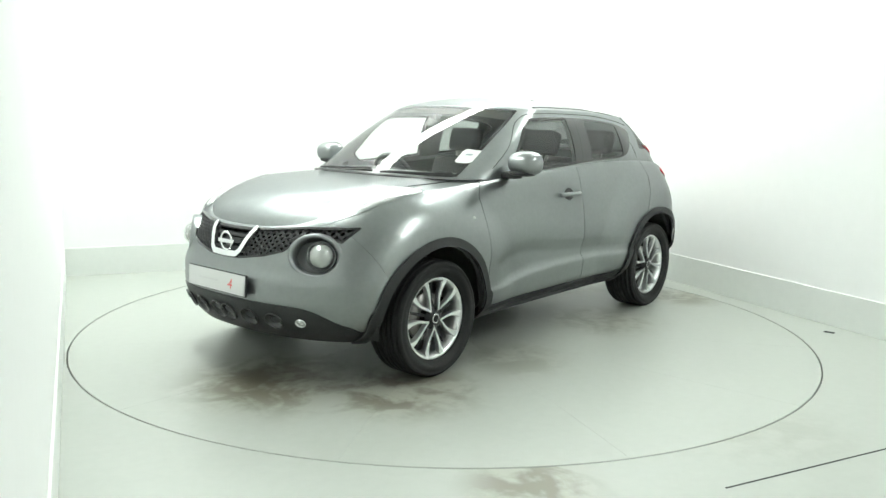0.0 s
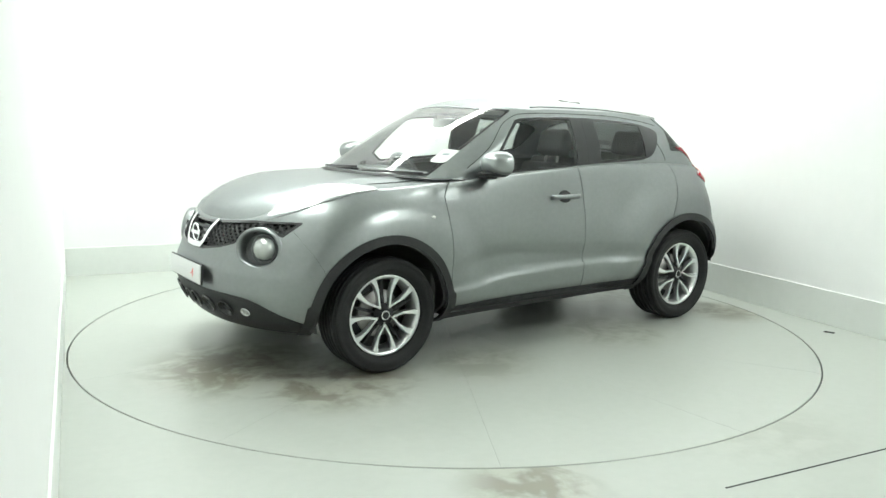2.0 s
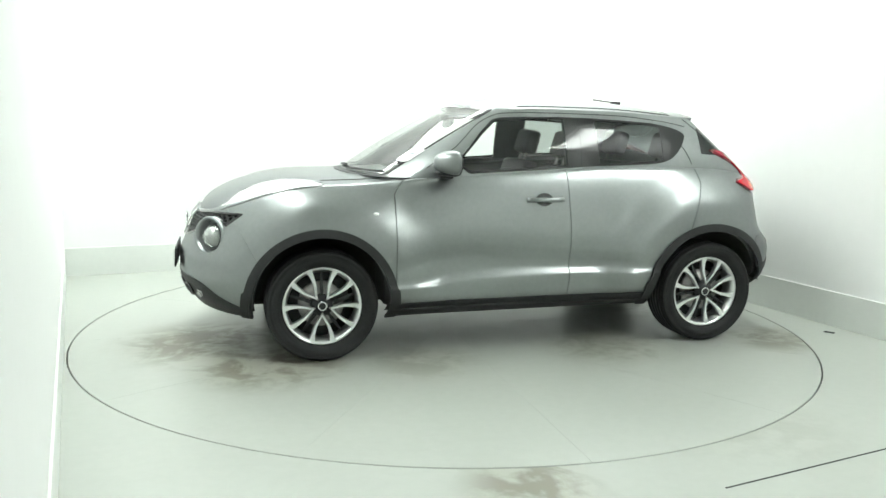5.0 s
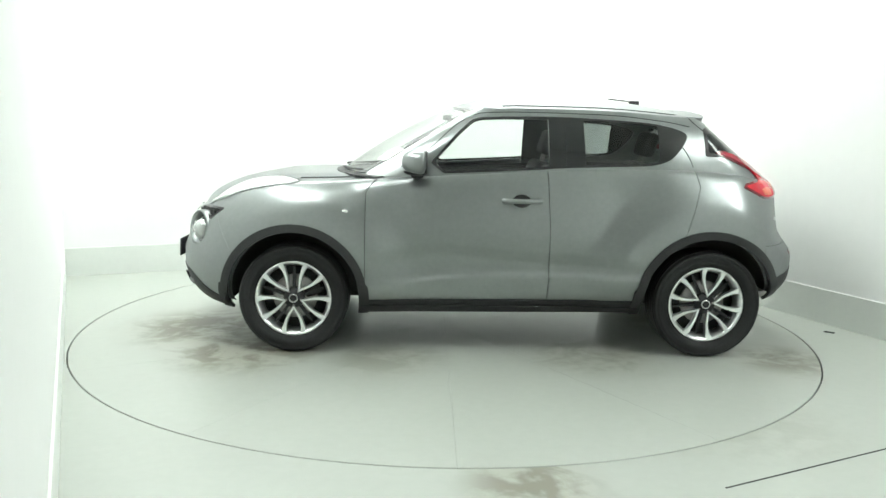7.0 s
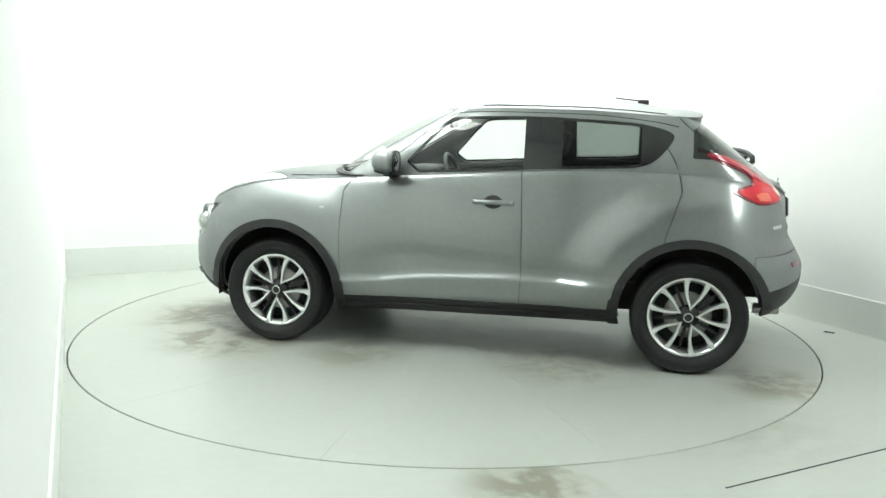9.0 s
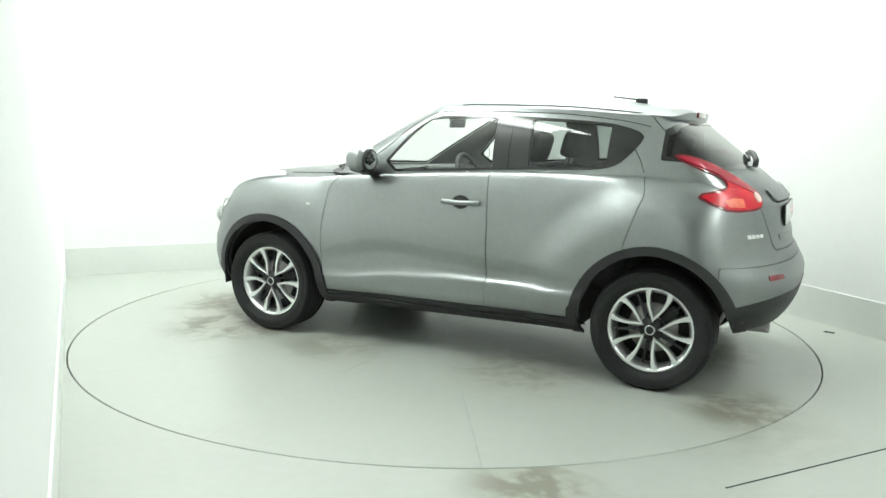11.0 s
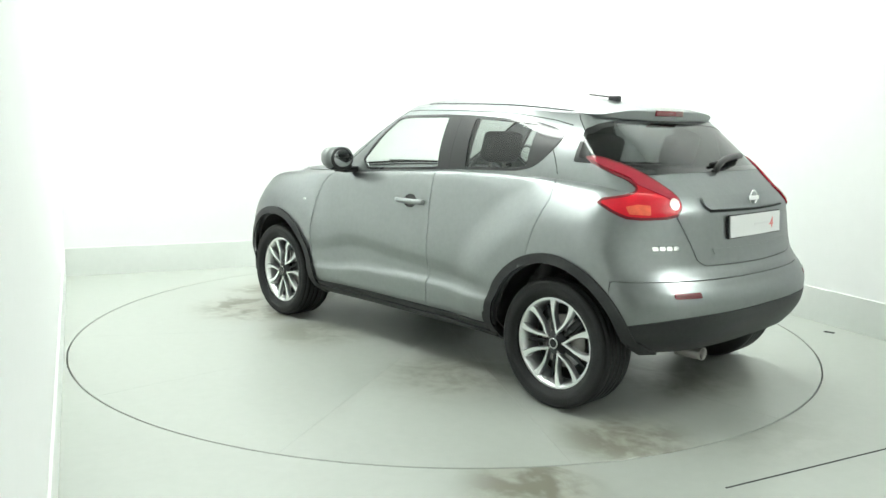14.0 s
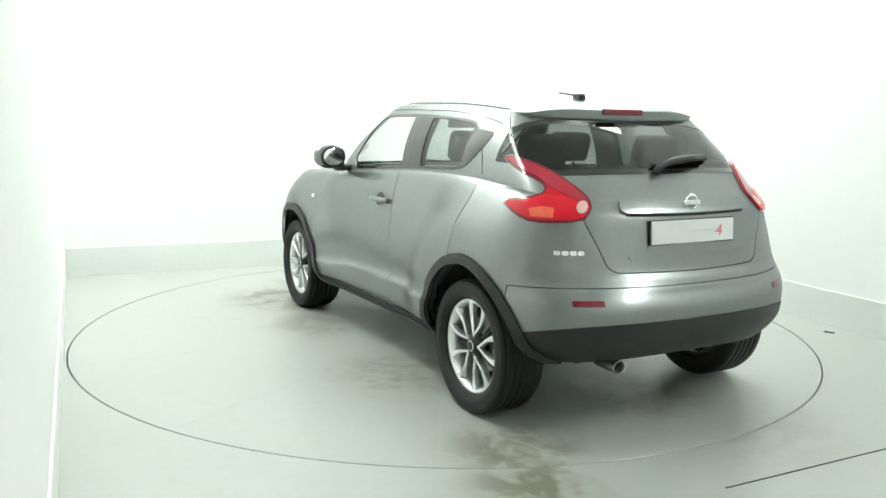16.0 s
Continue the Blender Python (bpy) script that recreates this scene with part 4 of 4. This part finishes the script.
    for x, z, k, up_axis in ((2.045, 0.752, 1.0, fb), (-1.832, 1.066, -0.72, tailgate)):
        V, F = lathe([(0.043, 0), (0.049, 0.006), (0.056, 0), (0.049, -0.006), (0.043, 0)], 36)
        b = obj("emblem", [(x + yy * k, xx * abs(k), z + zz * abs(k)) for xx, yy, zz in V], F, CHROME, up_axis, "plain chrome ring emblem")
        part("emblem_bar", box(bmesh.new(), x - 0.006, x + 0.006, -0.068 * abs(k), 0.068 * abs(k), z - 0.011, z + 0.011, 0.003), CHROME, b)

    # plates with plain bars
    def plate(x, z, tilt, sgn, parent, name):
        m = pose(x, 0, z, 0, tilt, 0)
        p = part(name, box(bmesh.new(), -0.010, 0.0, -0.263, 0.263, -0.058, 0.058, 0.003, m), PLASTIC, parent, "plain white show plate in a black holder")
        part("plate_face", box(bmesh.new(), *sorted((0.0 * sgn, 0.006 * sgn + (-0.010 if sgn < 0 else 0))), -0.258, 0.258, -0.053, 0.053, 0.002, m), PLATEWHITE, p)
        x0 = 0.0065 if sgn > 0 else -0.0165
        part("plate_bar", box(bmesh.new(), x0 - 0.001, x0 + 0.001, -0.15, 0.02, -0.004, 0.006, 0, m), PLATEBAR, p, smooth=False)
        y = 0.13 if sgn > 0 else -0.16
        for y0, y1, z0, z1, lean in ((0.008, 0.014, -0.026, 0.026, 8), (-0.022, 0.022, -0.012, -0.006, 0), (-0.004, 0.002, -0.016, 0.024, 42)):
            bar = box(bmesh.new(), -0.001, 0.001, y0 if sgn > 0 else -y1, y1 if sgn > 0 else -y0, z0, z1, 0, m @ pose(x0, y, 0, -lean * sgn, 0, 0))
            part("plate_mark", bar, REDBAR, p, smooth=False)
    plate(2.112, 0.545, -3, 1, fb, "front_plate")
    plate(-1.842, 0.935, 4, -1, tailgate, "rear_plate")

    # tailgate garnish, badge bars, wiper
    gar = clip(corner, lambda v: poly(v[1], v[2], [(-0.2, 1.012), (0.37, 1.018), (0.39, 1.035), (0.375, 1.07), (0.29, 1.10), (-0.2, 1.108)]) if v[0] < -1.5 else -1)
    obj("tailgate_garnish", *both(pushed(gar, 0.013)), PAINT, tailgate, thick=0.02)
    gap = clip(corner, lambda v: poly(v[1], v[2], [(-0.2, 1.003), (0.37, 1.009), (0.374, 1.022), (-0.2, 1.018)]) if v[0] < -1.5 else -1)
    obj("garnish_gap", *both(pushed(gap, 0.003)), SEAM, tailgate, "dark gap under the garnish")
    lip = clip(corner, lambda v: poly(v[1], v[2], [(-0.2, 0.797), (0.36, 0.812), (0.375, 0.842), (-0.2, 0.828)]) if v[0] < -1.5 else -1)
    obj("tailgate_lip", *both(pushed(lip, 0.005)), PAINT, tailgate, thick=0.008)
    for k in range(4):
        y = 0.675 - 0.032 * k
        bd = clip(corner, lambda v: min(0.0135 - abs(v[1] - y), 0.010 - abs(v[2] - 0.850)))
        obj("badge_bar", *pushed(bd, 0.003), CHROME, tailgate, thick=0.004)
    def on_glass(y, z, off):
        x, y1, z1 = rear_up(y, z)
        return x - off * 0.8, y1, z1 + off * 0.6
    wp = tube([on_glass(0.07, 1.185, 0.015), on_glass(0.04, 1.20, 0.04), on_glass(-0.06, 1.222, 0.045), on_glass(-0.20, 1.234, 0.04), on_glass(-0.32, 1.242, 0.03)], 0.017, 8)
    wiper = obj("rear_wiper", *wp, PLASTIC, tailgate, "black rear wiper")
    obj("wiper_blade", *tube([on_glass(0.06 - 0.042 * k, 1.215 + 0.003 * k, 0.014) for k in range(11)], 0.010, 6), RUBBER, wiper)

    # roof with its seams, spoiler, brake lamp, aerial
    roof_ob = obj("roof", *both(top), PAINT, car, "grey metallic roof panel", thick=0.015)
    obj("headliner", *both(pushed(top, -0.03)), HEADLINER, roof_ob)
    for sgn in (1, -1):
        pts = [(p[0], sgn * p[1], p[2]) for p in (roof(1 + k / 40, 0.09) for k in range(41))]
        obj("roof_moulding", *tube([(x, y, z - 0.001) for x, y, z in pts], 0.006, 6), PLASTIC, roof_ob)
        seam = [(x, sgn * (y + 0.001), z) for x, y, z in (near_up(x, top_seam(x)) for x in steps(-1.16, 0.62, 60))]
        obj("door_seam", *tube(seam, 0.0024, 6), SEAM, car)
        seam = [(x, sgn * y, z) for x, y, z in (near_up(x, z) for x, z in ((-1.10, 1.285), (-1.13, 1.24), (-1.15, 1.20), (-1.163, 1.165)))]
        obj("door_seam", *tube(seam, 0.003, 6), SEAM, car)
        seam = [(x, sgn * y, z + 0.001) for x, y, z in (hood(s, 0.14) for s in steps(0.99, s_at(0.86), 30))]
        obj("bonnet_seam", *tube(seam, 0.003, 6), SEAM, bonnet)
        seam = [(x, sgn * y, z) for x, y, z in (near_up(x, z) for x, z in ((-1.165, 1.458), (-1.19, 1.432), (-1.225, 1.40), (-1.26, 1.368), (-1.285, 1.345)))]
        obj("tailgate_seam", *tube(seam, 0.003, 6), SEAM, car)

    def spoil(s, q):
        x, y, z = rim(s)
        w = smooth01((s - 1.98) / 0.35)
        lift = smooth01((s - 2.2) / 0.6)
        tip = z + 0.034 * lift + 0.003
        if q <= 1:
            start = roof_at(x + 0.14, y) + 0.004
            return x + 0.14 - (0.14 + 0.035 * w) * q, y, start + (tip - start) * q + 0.012 * lift * math.sin(math.pi * q)
        k = min(1.0, (q - 1) * 1.6)
        return x - 0.035 * w + 0.008 * w * k + 0.03 * w * max(0.0, q - 1.625) / 0.375, y * (1 - 0.01 * k), tip - (0.034 * lift + 0.014 * w + 0.004) * k
    sp = obj("roof_spoiler", *both(sheet(spoil, steps(2.0, 3, 50), steps(0, 2, 24))), PAINT, tailgate, "grey roof spoiler")
    part("brake_lamp", box(bmesh.new(), -1.329, -1.30, -0.13, 0.13, 1.462, 1.494, 0.006), DARKRED, sp, "high red brake lamp")
    ant = part("aerial", box(bmesh.new(), -0.995, -0.925, -0.02, 0.02, 1.53, 1.577, 0.012), PLASTIC, roof_ob, "short black aerial")
    obj("aerial_rod", *tube([(-0.95, 0, 1.568), (-0.78, 0, 1.586)], 0.005, 6), PLASTIC, ant)

    # cowl and wipers below the windscreen
    def cowl(s, q):
        x, y, z = foot(s)
        k = 0.05 * (1 - 0.4 * s) * (1 - q) - 0.02 * q
        return x + k, y * (1 + 0.02 * (1 - q)), z + 0.004 - 0.006 * (1 - q)
    obj("cowl_panel", *both(sheet(cowl, steps(0, 0.82, 40), steps(0, 1, 4))), PLASTIC, car, "black plastic cowl", thick=0.01)
    for y0, y1 in ((0.15, 0.60), (-0.5, 0.05)):
        pts = []
        for k in range(9):
            y = y0 + (y1 - y0) * k / 8
            sa = math.asin(min(1, (abs(y) / 0.756) ** (1 / 0.9))) / (math.pi / 2)
            p = upper(sa, 0.01 + 0.03 * k / 8)
            pts.append((p[0] + 0.008, y, p[2] + 0.010))
        obj("windscreen_wiper", *tube(pts, 0.007, 6), PLASTIC, car)

    # sticker inside the windscreen
    st = pushed(clip(up, lambda v: poly(v[1], v[2], rounded([(0.535, 1.166), (0.620, 1.160), (0.612, 1.236), (0.525, 1.244)], 0)) if v[3] < 0.8 else -1), 0.004)
    stick = obj("screen_sticker", *st, PLATEWHITE, car, "small white windscreen sticker")
    mk = pushed(clip(up, lambda v: min(0.022 - abs(v[1] - 0.573), 0.007 - abs(v[2] - 1.208)) if v[3] < 0.8 else -1), 0.006)
    obj("sticker_mark", *mk, STICKERBLUE, stick)

    # exhaust
    V, F = lathe([(0.026, -0.12), (0.028, 0.02), (0.033, 0.026), (0.036, 0.02), (0.036, -0.12)], 24)
    obj("exhaust_tip", [(-1.80 - yy, 0.375 + x, 0.318 + z * 0.9) for x, yy, z in V], F, STEEL, car, "bright exhaust tip")

    # cabin
    for y in (0.36, -0.36):
        build_seat(car, 0.02, y)
    build_seat(car, -0.72, 0.0, 1.25, True)
    dash = bmesh.new()
    box(dash, 0.50, 0.98, -0.70, 0.70, 0.78, 1.03, 0.07)
    box(dash, 0.46, 0.70, -0.56, -0.18, 0.98, 1.09, 0.04)
    part("dashboard", dash, TRIM, car, "dark dashboard")
    ring = [(0.36 + 0.07 * math.cos(a), -0.37 + 0.185 * math.sin(a), 1.0 + 0.17 * math.cos(a)) for a in (2 * math.pi * k / 36 for k in range(36))]
    sw = obj("steering_wheel", *tube(ring, 0.016, 8, True), TRIM, car)
    part("wheel_boss", box(bmesh.new(), 0.35, 0.40, -0.44, -0.30, 0.94, 1.04, 0.02), TRIM, sw)
    im = part("rear_view_mirror", box(bmesh.new(), -0.012, 0.012, -0.11, 0.11, -0.03, 0.03, 0.01, pose(0.30, 0, 1.40, 0, -10, 0)), TRIM, car)
    part("mirror_stem", box(bmesh.new(), 0.30, 0.36, -0.01, 0.01, 1.42, 1.455, 0.004), TRIM, im)

    # wheels
    w = build_wheel(car)
    w.matrix_basis = pose(WHEEL_X, 0.838, WHEEL_Z)
    copy_thing(w, pose(-WHEEL_X, 0.838, WHEEL_Z, 0, 25, 0))
    for x in (WHEEL_X, -WHEEL_X):
        copy_thing(w, pose(x, -0.838, WHEEL_Z, 0, 10, 180))
    return car


def roof_at(x, y):
    """The roof's height over a place in the plan."""
    lo, hi = 1.0, 3.0
    for _ in range(24):
        m = (lo + hi) / 2
        if rim(m)[0] > x:
            lo = m
        else:
            hi = m
    e = rim((lo + hi) / 2)
    return roof((lo + hi) / 2, max(0.0, 1 - abs(y) / max(e[1], 1e-3)))[2]


def near_up(x, z):
    """The point of the glasshouse's side at a given length and height."""
    lo, hi = 0.55, 2.45
    v = 0.5
    for _ in range(6):
        a, b = lo, hi
        for _ in range(24):
            m = (a + b) / 2
            if upper(m, v)[0] > x:
                a = m
            else:
                b = m
        s = (a + b) / 2
        z0, z1 = upper(s, 0)[2], upper(s, 1)[2]
        v = max(0.0, min(1.0, v + (z - upper(s, v)[2]) / (z1 - z0)))
    return upper(s, v)


def rear_up(y, z):
    """The point of the rear glass's surface at a given side and height."""
    v = 0.3
    for _ in range(6):
        a, b = 2.0, 3.0
        for _ in range(24):
            m = (a + b) / 2
            if upper(m, v)[1] > abs(y):
                a = m
            else:
                b = m
        s = (a + b) / 2
        z0, z1 = upper(s, 0)[2], upper(s, 1)[2]
        v = max(0.0, min(1.0, v + (z - upper(s, v)[2]) / (z1 - z0)))
    p = upper(s, v)
    return p[0], math.copysign(p[1], y), p[2]


build_studio()
build_floor_marks()
build_lamps()
disc = build_disc()
car = build_car()


def motions():
    times = [k * 0.5 for k in range(33)]
    walk(disc, [(t, pose(0, 0, 0, 0, 0, turn(t))) for t in times])
    walk(car, [(t, pose(0, 0, 0, 0, 0, turn(t)) @ pose(OFF[0], OFF[1], 0)) for t in times])


motions()
